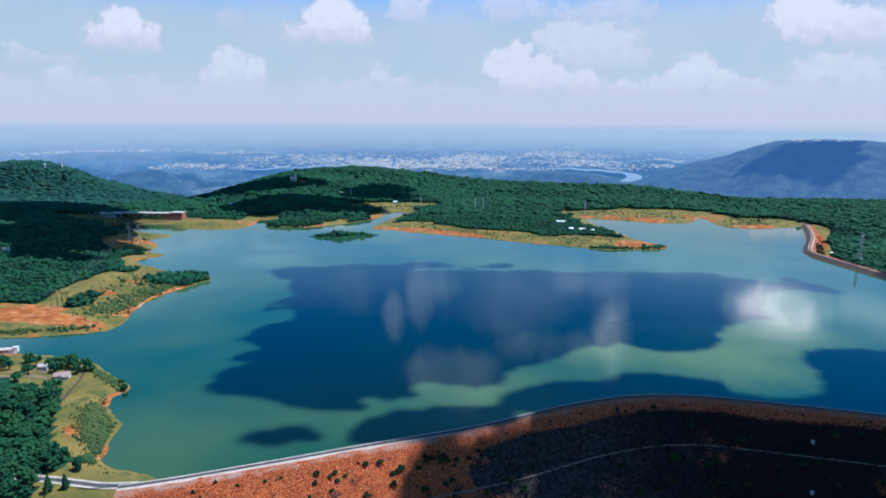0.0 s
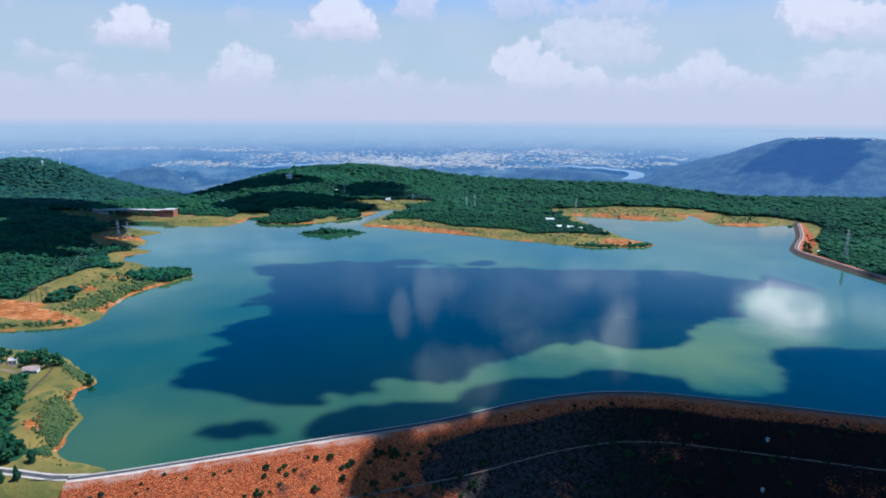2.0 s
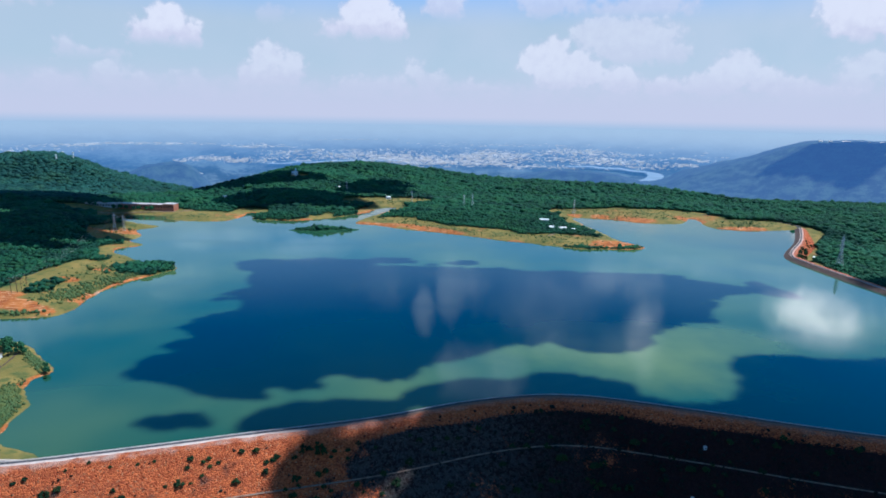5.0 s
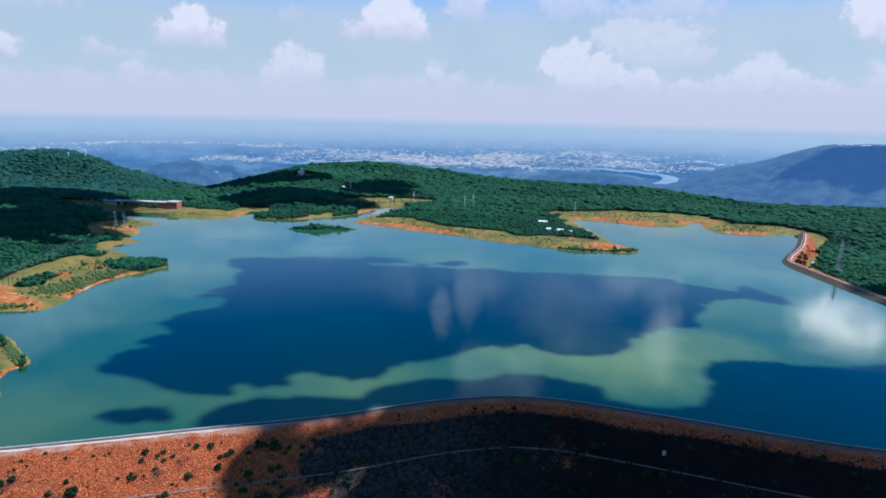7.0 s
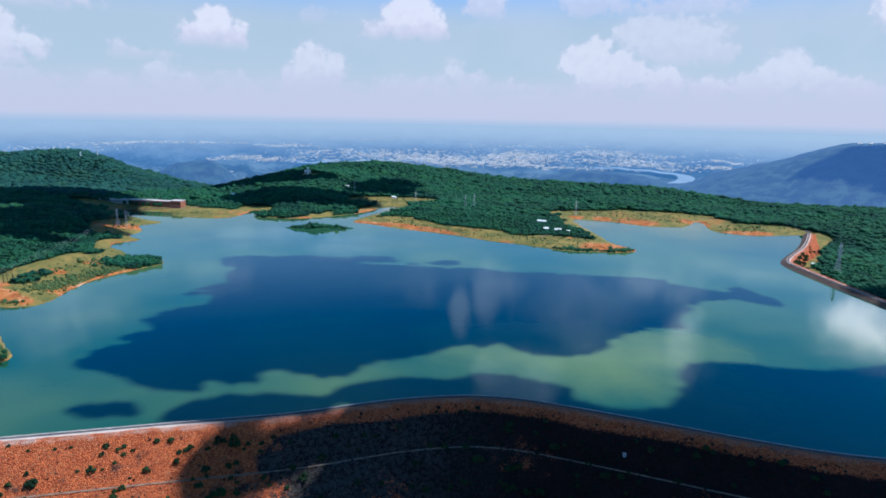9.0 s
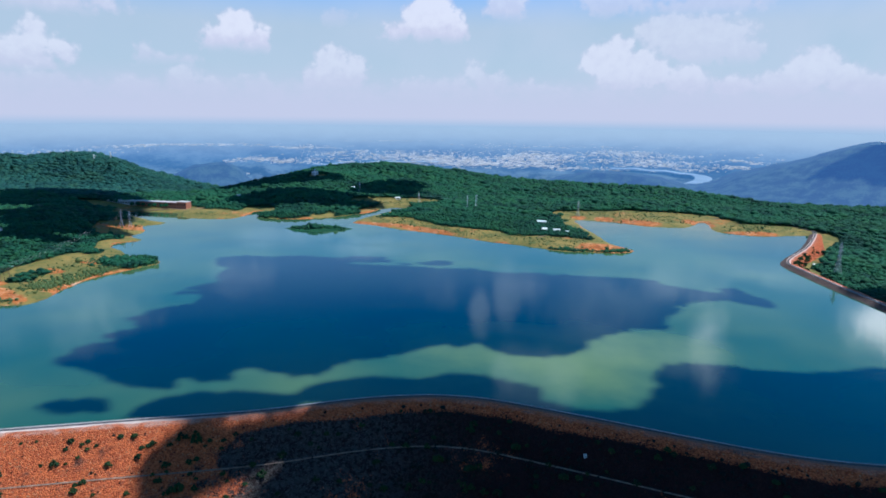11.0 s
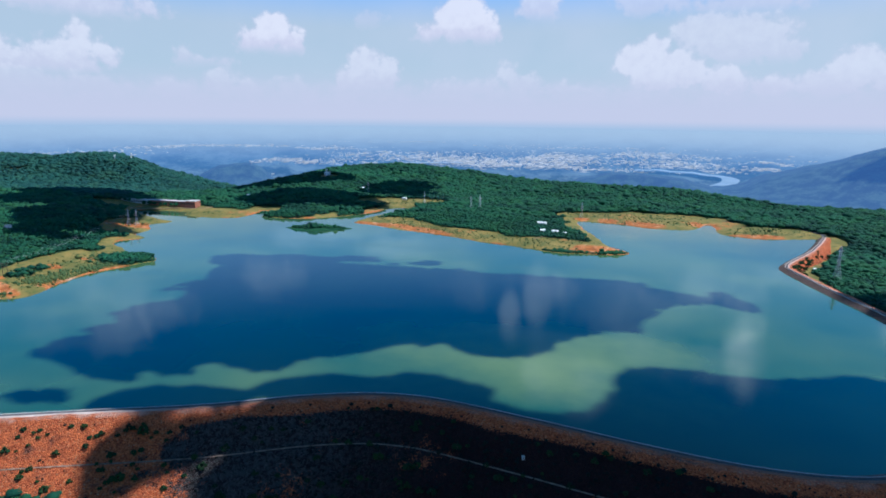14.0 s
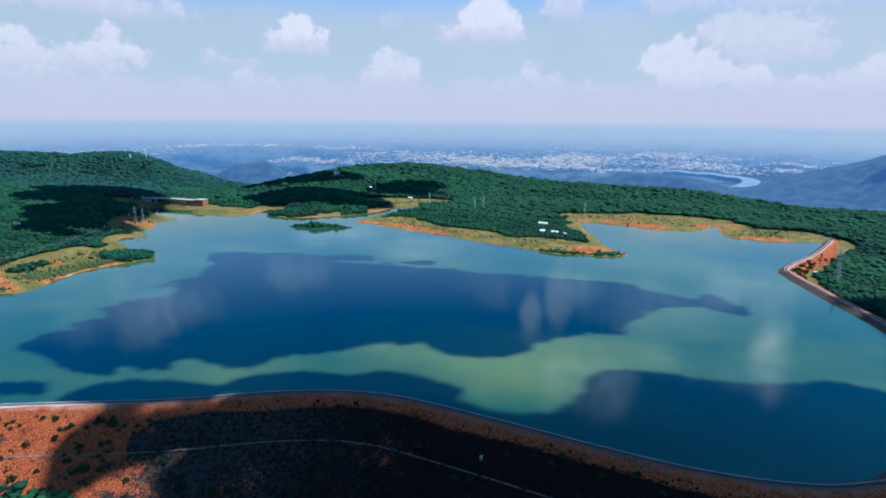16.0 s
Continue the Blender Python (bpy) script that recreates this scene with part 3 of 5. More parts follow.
ground = tagged(new("ground", grid_mesh("ground", xs, ys, GZ, LAND)), "grass, red clay banks and forest floor round the lake", "ground", kind="structure")
attr = ground.data.color_attributes.new("cover", "FLOAT_COLOR", "POINT")
patch = fbm(GX, GY, 60, 31)
CLAY_SPOTS = [(-372, 562, 66, 13, -14), (-405, 572, 40, 16, -10), (-229, 399, 5, 9, 0), (-455, 945, 34, 26, 0), (430, 1168, 44, 22, -15), (372, 1198, 20, 14, 0), (322, 1206, 16, 12, 0), (535, 1196, 16, 22, 0), (560, 1166, 12, 14, 0), (600, 1098, 60, 11, 0),
              (340, 926, 46, 24, 0), (30, 1030, 80, 14, -28), (-66, 1062, 54, 13, -14), (-92, 1006, 20, 8, 6), (-226, 352, 5, 13, 35), (-1190, 1414, 36, 9, 20), (-369, 652, 18, 9, 0), (-392, 585, 26, 10, -10), (-352, 700, 14, 8, 0), (-500, 925, 18, 10, 0)]
clay = np.where(GS < -0.8 + 30 * (patch - 0.60), 0.95, np.where(GY > 500, 0.04 + 0.42 * step(patch, 0.48, 0.72), 0.02 + 0.36 * step(patch, 0.55, 0.8)))
clay = np.where(bell(GX, GY, *ISLAND) > 0.04, 0.05, clay)
clay = clay * (1 - 0.9 * step(bell(GX, GY, -178, 309, 34, 16), 0.2, 0.5))
rim = np.where((GY < 480) & (GX > -262), step(5.5 - GS, 0, 3), np.where((GX < -270) & (GY > 515) & (GY < 700), step(5 - GS, 0, 2.5), 0)) * (0.10 + 0.75 * fbm(GX, GY, 30, 37))
clay = np.maximum(clay, rim * (1 - step(bell(GX, GY, -178, 309, 34, 16), 0.2, 0.5)))
for spot in CLAY_SPOTS:
    clay = np.maximum(clay, bell(GX, GY, *spot) * 1.3)
cover = np.stack([clay.clip(0, 1), 1 - clay.clip(0, 1), np.maximum(GW, step(bell(GX, GY, -152, 1005, 58, 24, 8), 0.02, 0.1)), np.ones_like(GW)], 1).astype(np.float32)
attr.data.foreach_set("color", cover.ravel())

# lake surface, reaching a little way into the banks
tangent = np.roll(LAKE, -1, 0) - np.roll(LAKE, 1, 0)
normal = np.stack([-tangent[:, 1], tangent[:, 0]], 1) / np.linalg.norm(tangent, axis=1)[:, None]
grow = 5.0 if inside(LAKE[:1, 0] + normal[0, 0], LAKE[:1, 1] + normal[0, 1], LAKE)[0][0] == False else -5.0
bm = bmesh.new()
bm.faces.new([bm.verts.new((x, y, 0)) for x, y in LAKE + normal * np.where(np.arange(len(LAKE)) < len(shore) - 2, grow, 0)[:, None]])
bmesh.ops.triangulate(bm, faces=bm.faces[:])
me = bpy.data.meshes.new("lake")
bm.to_mesh(me)
me.materials.append(WATER)
for p in me.polygons:
    if p.normal.z < 0:
        p.flip()
tagged(new("water", me), "calm green reservoir water under drifting cloud shadows", "water", kind="structure")


# ---- dam ----
def along(line):
    t = np.gradient(line, axis=0)
    t /= np.linalg.norm(t, axis=1)[:, None]
    return np.stack([t[:, 1], -t[:, 0]], 1)       # to the right-hand side


def swept(name, line, profile, mat, wave=0.0):
    right = along(line)
    rows = [np.column_stack([line + right * o, np.full(len(line), z)]) for o, z in profile]
    co = np.stack(rows, 1).reshape(-1, 3)
    if wave:
        co[:, 2] += (fbm(co[:, 0], co[:, 1], 9, 77, 3) - 0.5) * wave
    k = len(profile)
    i = (np.arange(len(line) - 1)[:, None] * k + np.arange(k - 1)).ravel()
    return raw_mesh(name, co, np.stack([i, i + 1, i + k + 1, i + k], 1), mat)


CREST = 4.0
dam_ob = tagged(new("dam"), "long curved earth dam with orange rock face and crest road", "dam", kind="structure")


def child(name, me, parent, label=""):
    ob = new(name, me)
    ob.parent = parent
    return tagged(ob, label)


down = [(0, CREST - 0.1), (3, CREST - 0.08), (6, CREST - 0.15)] + [(6 + 28 * t, CREST - 17 * t) for t in np.linspace(0.06, 1, 14)] + [(40, -13.4)] + [(40 + 1.9 * d, -13.4 - d) for d in np.linspace(3, 48, 16)]
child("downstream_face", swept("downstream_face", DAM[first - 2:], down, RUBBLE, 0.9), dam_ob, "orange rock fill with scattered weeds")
child("upstream_face", swept("upstream_face", DAM, [(-23, -7)] + [(-23 + 20 * t, -7 + 11 * t) for t in np.linspace(0.1, 1, 9)], RIPRAP, 0.7), dam_ob, "dark riprap")
child("crest", swept("crest", DAM[first - 2:], [(-3.3, CREST - 0.4), (-3.0, CREST + 0.1), (0, CREST + 0.2), (1.6, CREST + 0.1), (2.4, CREST - 0.25)], CREST_GRAVEL), dam_ob, "pale gravel crest")
tagged(new("road", swept("road", DAM[first - 2:], [(-2.3, CREST + 0.26), (-1.0, CREST + 0.36), (0.2, CREST + 0.32)], ASPHALT)), "dark asphalt road along the dam crest", "road", kind="structure")
child("kerb", swept("kerb", DAM[first - 2:], [(-3.2, CREST - 0.1), (-3.2, CREST + 0.45), (-2.9, CREST + 0.45), (-2.9, CREST + 0.1)], CONCRETE), dam_ob, "pale concrete kerb on the lake side of the road")
tagged(new("track", swept("track", DAM[first + 6:-30], [(36.4, -12.55), (37.7, -12.7)], TRACK)), "pale dirt track on the dam's berm", "road", kind="structure")


# ---- distance: valley, river, town, far mountain ----


def valley_height(r):
    """The valley floor; past 3.6 km it is drawn in, so that the plain ends where the horizon stands."""
    u = np.clip((r - 3600) / 1250, 0, 1)
    reach = np.where(r < 3600, r, 1 / ((1 - u) / 3600 + u / 20000))
    return 200 - r * 384 / reach


def valley_roll(a, r):
    x, y = HUB[0] + r * np.sin(a), HUB[1] + r * np.cos(a)
    return (fbm(x, y, 300, 51) - 0.42) * 70 * step(r, 2000, 2600) * (1 - 0.85 * step(r, 3700, 4700))


ring_a, ring_r = np.radians(np.arange(-180, 180.1, 0.75)), np.concatenate([np.arange(1500, 3600, 60), np.arange(3600, 4851, 25)])
A, R = (m.ravel() for m in np.meshgrid(ring_a, ring_r))
me = grid_mesh("valley", ring_a, ring_r, np.zeros(len(A)), VALLEY)
co = np.stack([HUB[0] + R * np.sin(A), HUB[1] + R * np.cos(A), valley_height(R) + valley_roll(A, R)], 1)
me.vertices.foreach_set("co", co.astype(np.float32).ravel())
me.update()
tagged(new("backdrop", me), "wide blue-hazed valley plain reaching the horizon", "valley", kind="structure")


def on_valley(az, r, lift=0.0):
    a = np.radians(np.asarray(az, float))
    r = np.asarray(r, float)
    return np.stack([HUB[0] + r * np.sin(a), HUB[1] + r * np.cos(a), valley_height(r) + valley_roll(a, r) + lift], -1)


def range_mesh(name, ridge, depth, mat, seed):
    """A far hill: a ridge line of (azimuth, distance, crest height), sloping down on both sides."""
    ridge = np.array(ridge, float)
    az = np.arange(ridge[0, 0], ridge[-1, 0] + 0.01, 0.25)
    rr, zz = np.interp(az, ridge[:, 0], ridge[:, 1]), np.interp(az, ridge[:, 0], ridge[:, 2])
    t = np.linspace(-1, 1, 41)
    AZ2, T = np.meshgrid(az, t)
    rad = rr[None] + T * depth
    base = valley_height(rad) - 25
    shape = (1 - np.abs(T) ** 1.15)
    cliff = np.clip(shape * 1.25, 0, 1)
    a = np.radians(AZ2)
    x, y = HUB[0] + rad * np.sin(a), HUB[1] + rad * np.cos(a)
    zz = zz + (fbm(az * 40, az * 0, 60, seed) - 0.5) * 14
    z = base + (zz[None] - base) * cliff + (fbm(x.ravel(), y.ravel(), 180, seed).reshape(x.shape) - 0.5) * 30 * (1 - cliff * 0.8)
    me = grid_mesh(name, az, t, np.zeros(x.size), mat)
    me.vertices.foreach_set("co", np.stack([x, y, z], -1).astype(np.float32).ravel())
    me.update()
    return me


tagged(new("backdrop_mountain", range_mesh("mountain", [(10, 3650, -190), (14, 3650, -178), (17.9, 3650, -148), (20.2, 3650, -92), (22.5, 3650, -46), (25.0, 3650, 0), (26.8, 3650, 48), (28.1, 3650, 80), (29.1, 3650, 91), (30.5, 3645, 95), (33, 3620, 95),
                                                                    (40, 3550, 92), (60, 3400, 60)], 950, FAR_HILL, 61)), "long flat-topped wooded mountain blue with haze", "mountain", kind="structure")
for spec in ([(2, 3150, -190), (4.5, 3150, -112), (7, 3150, -82), (9.2, 3130, -74), (11, 3120, -78), (13.5, 3100, -92), (16, 3100, -122), (18, 3080, -190)],
             [(-32, 3300, -190), (-30.8, 3300, -115), (-29.4, 3300, -72), (-27.8, 3300, -60), (-26.4, 3300, -62), (-25.4, 3300, -90), (-24.8, 3300, -135), (-24, 3300, -190)],
             [(-46, 3500, -190), (-42, 3500, -140), (-38, 3450, -130), (-34, 3450, -190)],
             [(-24, 3150, -190), (-20, 3120, -135), (-16, 3100, -120), (-12, 3100, -130), (-8, 3100, -190)]):
    tagged(new("backdrop_hill", range_mesh("hill", spec, 330, FAR_HILL, 67)), "low wooded hill in blue haze", "hill", kind="structure")

rng = np.random.default_rng(4)
BOX = np.array([(-1, -1, 0), (1, -1, 0), (1, 1, 0), (-1, 1, 0), (-1, -1, 1), (1, -1, 1), (1, 1, 1), (-1, 1, 1)], float)
BOX_FACES = np.array([(0, 1, 5, 4), (1, 2, 6, 5), (2, 3, 7, 6), (3, 0, 4, 7), (4, 5, 6, 7)])


def town(name, clusters, count, mat, label):
    """Far buildings: plain blocks of many sizes in clusters of (azimuth, distance, spread in degrees, spread in metres, weight)."""
    cl = np.array(clusters, float)
    pick = rng.choice(len(cl), count, p=cl[:, 4] / cl[:, 4].sum())
    blocks = rng.normal(0, 1, (len(cl), 26, 2))                  # districts within each cluster
    which = (rng.random(count) ** 1.25 * 26).astype(int)
    az = cl[pick, 0] + (blocks[pick, which, 0] + rng.normal(0, 0.5, count)) * cl[pick, 2]
    rad = (cl[pick, 1] + (blocks[pick, which, 1] + rng.normal(0, 0.45, count)) * cl[pick, 3]).clip(2900, 4500)
    at = on_valley(az, rad, -2)
    size = np.exp(rng.normal(0, 0.6, count))
    squash = 1 - 0.6 * step(rad, 3600, 4700)
    dims = np.stack([1.7 * size * rng.uniform(0.8, 3.6, count), 3 * size, 2.4 * rng.uniform(0.5, 1.6, count) * squash + 1.6], 1)
    turn = np.radians(az)
    v = BOX[None] * dims[:, None]
    c, s = np.cos(turn)[:, None], np.sin(turn)[:, None]
    co = np.stack([v[..., 0] * c + v[..., 1] * s, -v[..., 0] * s + v[..., 1] * c, v[..., 2]], -1) + at[:, None]
    faces = (BOX_FACES[None] + np.arange(count)[:, None, None] * 8).reshape(-1, 4)
    tagged(new(name, raw_mesh(name, co.reshape(-1, 3), faces, mat, False)), label, "town", kind="stuff")


town("far_town", [(-10, 4130, 2.6, 60, 2.2), (-4, 4060, 3.6, 80, 4.2), (2.4, 4120, 2.6, 70, 3.2), (-1, 3940, 5.0, 28, 1.4), (9.2, 4300, 1.4, 40, 0.8), (11.5, 4240, 2.4, 40, 0.9), (13.4, 4110, 2.2, 40, 1.2), (18.5, 4010, 2.2, 30, 0.8),
                  (-23, 4020, 1.9, 30, 0.9), (-19.5, 4330, 1.6, 18, 0.5), (-17, 4210, 1.6, 30, 0.6), (-27.6, 3740, 1.0, 16, 0.45), (-28.5, 4410, 2.4, 14, 0.6), (-34, 4400, 1.6, 14, 0.35), (-12.5, 4600, 2.5, 10, 0.2), (21, 4180, 1.0, 16, 0.3),
                  (4, 4430, 5.0, 22, 0.4), (16.5, 3420, 1.0, 18, 0.2), (24.5, 2960, 0.7, 10, 0.05), (29.0, 2980, 0.8, 10, 0.04), (-40, 4300, 5.0, 30, 0.4), (26, 4250, 4.0, 40, 0.2)],
     9000, TOWN, "pale buildings of a distant town")


def ribbon(name, line, width, mat, label):
    p = rounded(line, 0.4)
    mid = on_valley(p[:, 0], p[:, 1], 3)
    t = np.gradient(mid[:, :2], axis=0)
    side = np.column_stack([-t[:, 1], t[:, 0]]) / np.linalg.norm(t, axis=1)[:, None] * width / 2
    z = np.convolve(np.pad(mid[:, 2], 3, mode="edge"), np.ones(7) / 7, "valid")[:, None] + 12
    left, right = np.hstack([mid[:, :2] - side, z]), np.hstack([mid[:, :2] + side, z])
    co = np.stack([left, right], 1).reshape(-1, 3)
    i = np.arange(len(p) - 1) * 2
    tagged(new(name, raw_mesh(name, co, np.stack([i, i + 1, i + 3, i + 2], 1), mat)), label, "river", kind="structure")


ribbon("backdrop_river", [(9, 3905), (12, 3885), (14.5, 3872), (16.4, 3850), (17.0, 3780), (16.6, 3680), (15.8, 3590), (15.0, 3540)], 92, RIVER, "broad pale river bend in the hazy valley")
ribbon("backdrop_river", [(-19, 3920), (-15, 3960), (-12, 3990), (-9.5, 3980), (-7, 3930)], 60, RIVER, "pale river reach beside the distant town")


# ---- woods ----
def icosphere(level):
    bm = bmesh.new()
    bmesh.ops.create_icosphere(bm, subdivisions=level, radius=1.0)
    co = np.array([v.co for v in bm.verts])
    faces = np.array([[v.index for v in f.verts] for f in bm.faces])
    bm.free()
    return co, faces


def crowns(level, variants, seed):
    """Lumpy unit tree crowns."""
    co, faces = icosphere(level)
    r = random.Random(seed)
    out = []
    for k in range(variants):
        shift = Vector((r.uniform(0, 50), r.uniform(0, 50), r.uniform(0, 50)))
        bump = np.array([noise.fractal(Vector(c) * 1.6 + shift, 1.0, 2.0, 3) for c in co])
        v = co * (1 + 0.38 * bump)[:, None]
        v[:, 2] = np.where(v[:, 2] < 0, v[:, 2] * 0.6, v[:, 2] * 1.05)
        out.append(v)
    return np.array(out), faces


def wood_points(x0, x1, y0, y1, gap, seed):
    g = np.random.default_rng(seed)
    x, y = np.meshgrid(np.arange(x0, x1, gap), np.arange(y0, y1, gap * 0.88))
    x = x + (np.arange(x.shape[0]) % 2)[:, None] * gap / 2
    x, y = x.ravel() + g.uniform(-0.42, 0.42, x.size) * gap, y.ravel() + g.uniform(-0.42, 0.42, y.size) * gap
    far_y = np.maximum(y, 260)
    keep = (x > -0.92 * far_y - 120) & (x < np.maximum(0.80 * far_y + 150, 0.48 * far_y + 420))
    x, y = x[keep], y[keep]
    z, s, off = ground_height(x, y)
    keep = (wood_cover(x, y, s, off, z) > 0.5) & (z > -150)
    return x[keep], y[keep], z[keep]


GROVE = (-345.0, -188.0, 268.0, 440.0)         # near wood, built tree by tree


def wood(name, spans, gap, size, lumps_each, seed, label, lowest=-150.0, leaf=None):
    """A wood of many lumpy crowns: each tree is a dome of a few ragged leaf clumps."""
    shapes, faces = crowns(1, 24, seed)
    g = np.random.default_rng(seed)
    shapes = shapes * (1 + g.uniform(-0.3, 0.3, shapes.shape))
    x, y, z = (np.concatenate(c) for c in zip(*[wood_points(*b, gap, seed + k) for k, b in enumerate(spans)]))
    apart = ~((x > GROVE[0]) & (x < GROVE[1]) & (y > GROVE[2]) & (y < GROVE[3])) & (z > lowest)
    x, y, z = x[apart], y[apart], z[apart]
    n = len(x)
    sc = size * np.exp(g.normal(0, 0.22, n))
    m = n * lumps_each
    own = np.repeat(np.arange(n), lumps_each)
    first_lump = np.tile(np.arange(lumps_each) == 0, n)
    a, q = g.uniform(0, 6.283, m), np.sqrt(g.uniform(0.15, 1, m)) * 0.62
    q = np.where(first_lump, 0.12, q)
    r = sc[own] * np.where(lumps_each == 1, 1.0, np.where(first_lump, 0.78, g.uniform(0.42, 0.66, m) * (0.66 if lumps_each > 4 else 1.0)))
    at = np.stack([x[own] + np.cos(a) * q * sc[own], y[own] + np.sin(a) * q * sc[own], z[own] + sc[own] * (0.78 - 0.6 * q * q) * g.uniform(0.88, 1.1, m)], 1)
    co = shapes[g.integers(0, 24, m)] * r[:, None, None] * (1.12, 1.12, 0.66) + at[:, None]
    f = (faces[None] + (np.arange(m) * co.shape[1])[:, None, None]).reshape(-1, 3)
    tagged(new(name, raw_mesh(name, co.reshape(-1, 3), f, leaf or LEAF)), label, "forest", kind="stuff")


wood("forest", [(-420, 800, -260, 235)], 8.6, 5.4, 1, 10, "green broadleaf forest in the gorge below the dam")
wood("forest", [(-420, -180, 235, 470), (-180, 130, 235, 320)], 4.6, 2.9, 8, 11, "dense dark green broadleaf forest below the dam")
wood("forest", [(-820, -250, 470, 900), (560, 1000, 560, 900), (-520, 420, 900, 1180)], 4.6, 3.1, 2, 12, "dense green broadleaf forest on the lake's shores")
wood("forest", [(-1100, -520, 900, 1180), (420, 1250, 900, 1180), (-690, 1300, 1180, 1600)], 6.1, 4.2, 1, 13, "dense green broadleaf forest on the lake's shores", -60.0)
wood("forest", [(-690, 1800, 1600, 2300), (1250, 1800, 1180, 1600)], 7.6, 5.2, 1, 14, "dark green forest on the hills behind the lake", -50.0)
wood("forest", [(-1900, -690, 1180, 2300)], 6.6, 4.9, 1, 15, "forest on the western hill, tinted blue-green as haze", -50.0, HAZED_LEAF)


# ---- clouds overhead, whose shade lies on the lake ----
CLOUD_BASE = 1300.0
lean = Vector((sun_dir.x, sun_dir.y)) / sun_dir.z * CLOUD_BASE


def cloud(outline, seed, base_height=CLOUD_BASE, ragged=34.0, gap=5.0):
    """A flat-based cumulus that stands, along the sun's rays, over a ragged outline on the ground."""
    ring = rounded(outline + outline[:1], 12.0)[:-1]
    lo, hi = ring.min(0) - ragged, ring.max(0) + ragged
    xs_c, ys_c = np.arange(lo[0], hi[0], gap), np.arange(lo[1], hi[1], gap)
    X, Y = (m.ravel() for m in np.meshgrid(xs_c, ys_c))
    within, d = inside(X, Y, ring)
    deep = np.where(within, d, -d) + (fbm(X * 0.62, Y * 1.6, 62, seed, 6) - 0.5) * ragged * 3.6
    nx, ny = len(xs_c), len(ys_c)
    i = (np.arange(ny - 1)[:, None] * nx + np.arange(nx - 1)).ravel()
    quads = np.stack([i, i + 1, i + nx + 1, i + nx], 1)
    quads = quads[(deep[quads].max(1) > 0)]
    swell = np.sqrt(deep.clip(0, 140) / 140) * 120 * (0.5 + fbm(X, Y, 60, seed + 9, 4))
    high = base_height / CLOUD_BASE
    at = np.stack([X + lean.x * high, Y + lean.y * high], 1)
    top, base = np.column_stack([at, base_height + 3 + swell]), np.column_stack([at, np.full(len(X), base_height)])
    used, slot = np.unique(quads, return_inverse=True)
    slot = slot.reshape(quads.shape)
    faces = np.vstack([slot, slot[:, ::-1] + len(used)])
    me = raw_mesh("backdrop_cloud", np.vstack([top[used], base[used]]), faces, CLOUD)
    return tagged(new("backdrop_cloud", me), "white flat-based cumulus cloud high over the lake", "cloud", kind="structure")


cloud([(-146, 418), (-146, 480), (-150, 535), (-128, 580), (-165, 612), (-150, 650), (-158, 705), (-160, 775), (-90, 808), (0, 808), (105, 772), (190, 748), (260, 765), (340, 772), (405, 755), (425, 700),
       (405, 655), (360, 620), (335, 580), (292, 535), (255, 512), (215, 512), (185, 532), (134, 508), (116, 458), (72, 440), (50, 408), (-5, 396), (-48, 382), (-66, 362), (-92, 358), (-112, 384)], 1)
cloud([(462, 665), (490, 655), (488, 690), (462, 735), (440, 700)], 5, CLOUD_BASE, 12.0)
cloud([(-48, 342), (-44, 360), (-24, 376), (10, 382), (40, 386), (56, 380), (52, 362), (17, 350), (-15, 338)], 2, CLOUD_BASE, 8.0)
cloud([(57, 384), (56, 402), (80, 424), (109, 434), (137, 428), (161, 441), (186, 432), (215, 418), (225, 400), (120, 388)], 14, CLOUD_BASE, 9.0)
cloud([(285, 372), (296, 424), (332, 474), (370, 494), (414, 490), (490, 495), (560, 505), (640, 500), (680, 430), (600, 330), (470, 330)], 3, CLOUD_BASE, 26.0)
cloud([(0, 331), (-8, 318), (-2, 302), (8, 290), (16, 278), (28, 282), (34, 300), (58, 318), (90, 345), (64, 352), (44, 346), (18, 340)], 4, CLOUD_BASE, 8.0, 3.0)
cloud([(82, 388), (64, 352), (74, 330), (64, 308), (84, 296), (96, 276), (130, 248), (180, 220), (300, 190), (480, 180), (640, 215), (620, 320), (545, 345), (492, 352), (470, 372), (430, 368), (370, 372), (300, 392), (240, 404), (180, 412), (120, 406)], 6, CLOUD_BASE, 7.0, 4.0)
cloud([(-440, 1235), (-380, 1188), (-260, 1178), (-130, 1225), (-112, 1300), (-180, 1360), (-300, 1372), (-400, 1325)], 7, CLOUD_BASE, 26.0, 8.0)
cloud([(-330, 1505), (-300, 1560), (-430, 1690), (-560, 1690), (-640, 1560), (-590, 1430), (-480, 1405), (-400, 1455)], 17, CLOUD_BASE, 30.0, 8.0)
cloud([(-930, 1140), (-850, 1260), (-720, 1275), (-575, 1120), (-520, 1000), (-455, 862), (-512, 775), (-610, 810), (-660, 900), (-720, 1010), (-840, 1040)], 8, CLOUD_BASE, 36.0, 8.0)
cloud([(-215, 1520), (-180, 1640), (-90, 1660), (-40, 1540), (-70, 1420), (-160, 1410)], 9, CLOUD_BASE, 40.0, 8.0)
cloud([(600, 640), (600, 740), (680, 770), (760, 720), (700, 630)], 11, CLOUD_BASE, 20.0)
cloud([(1500, 2860), (1640, 2960), (1850, 3020), (2060, 2950), (2100, 2860), (1960, 2800), (1900, 2640), (1760, 2590), (1680, 2700)], 12, 4200.0, 45.0, 16.0)


# ---- things ----
def part(name, bm, mat, parent, label=""):
    me = bpy.data.meshes.new(name)
    bm.to_mesh(me)
    bm.free()
    me.materials.append(mat)
    ob = new(name, me)
    ob.parent = parent
    return tagged(ob, label)


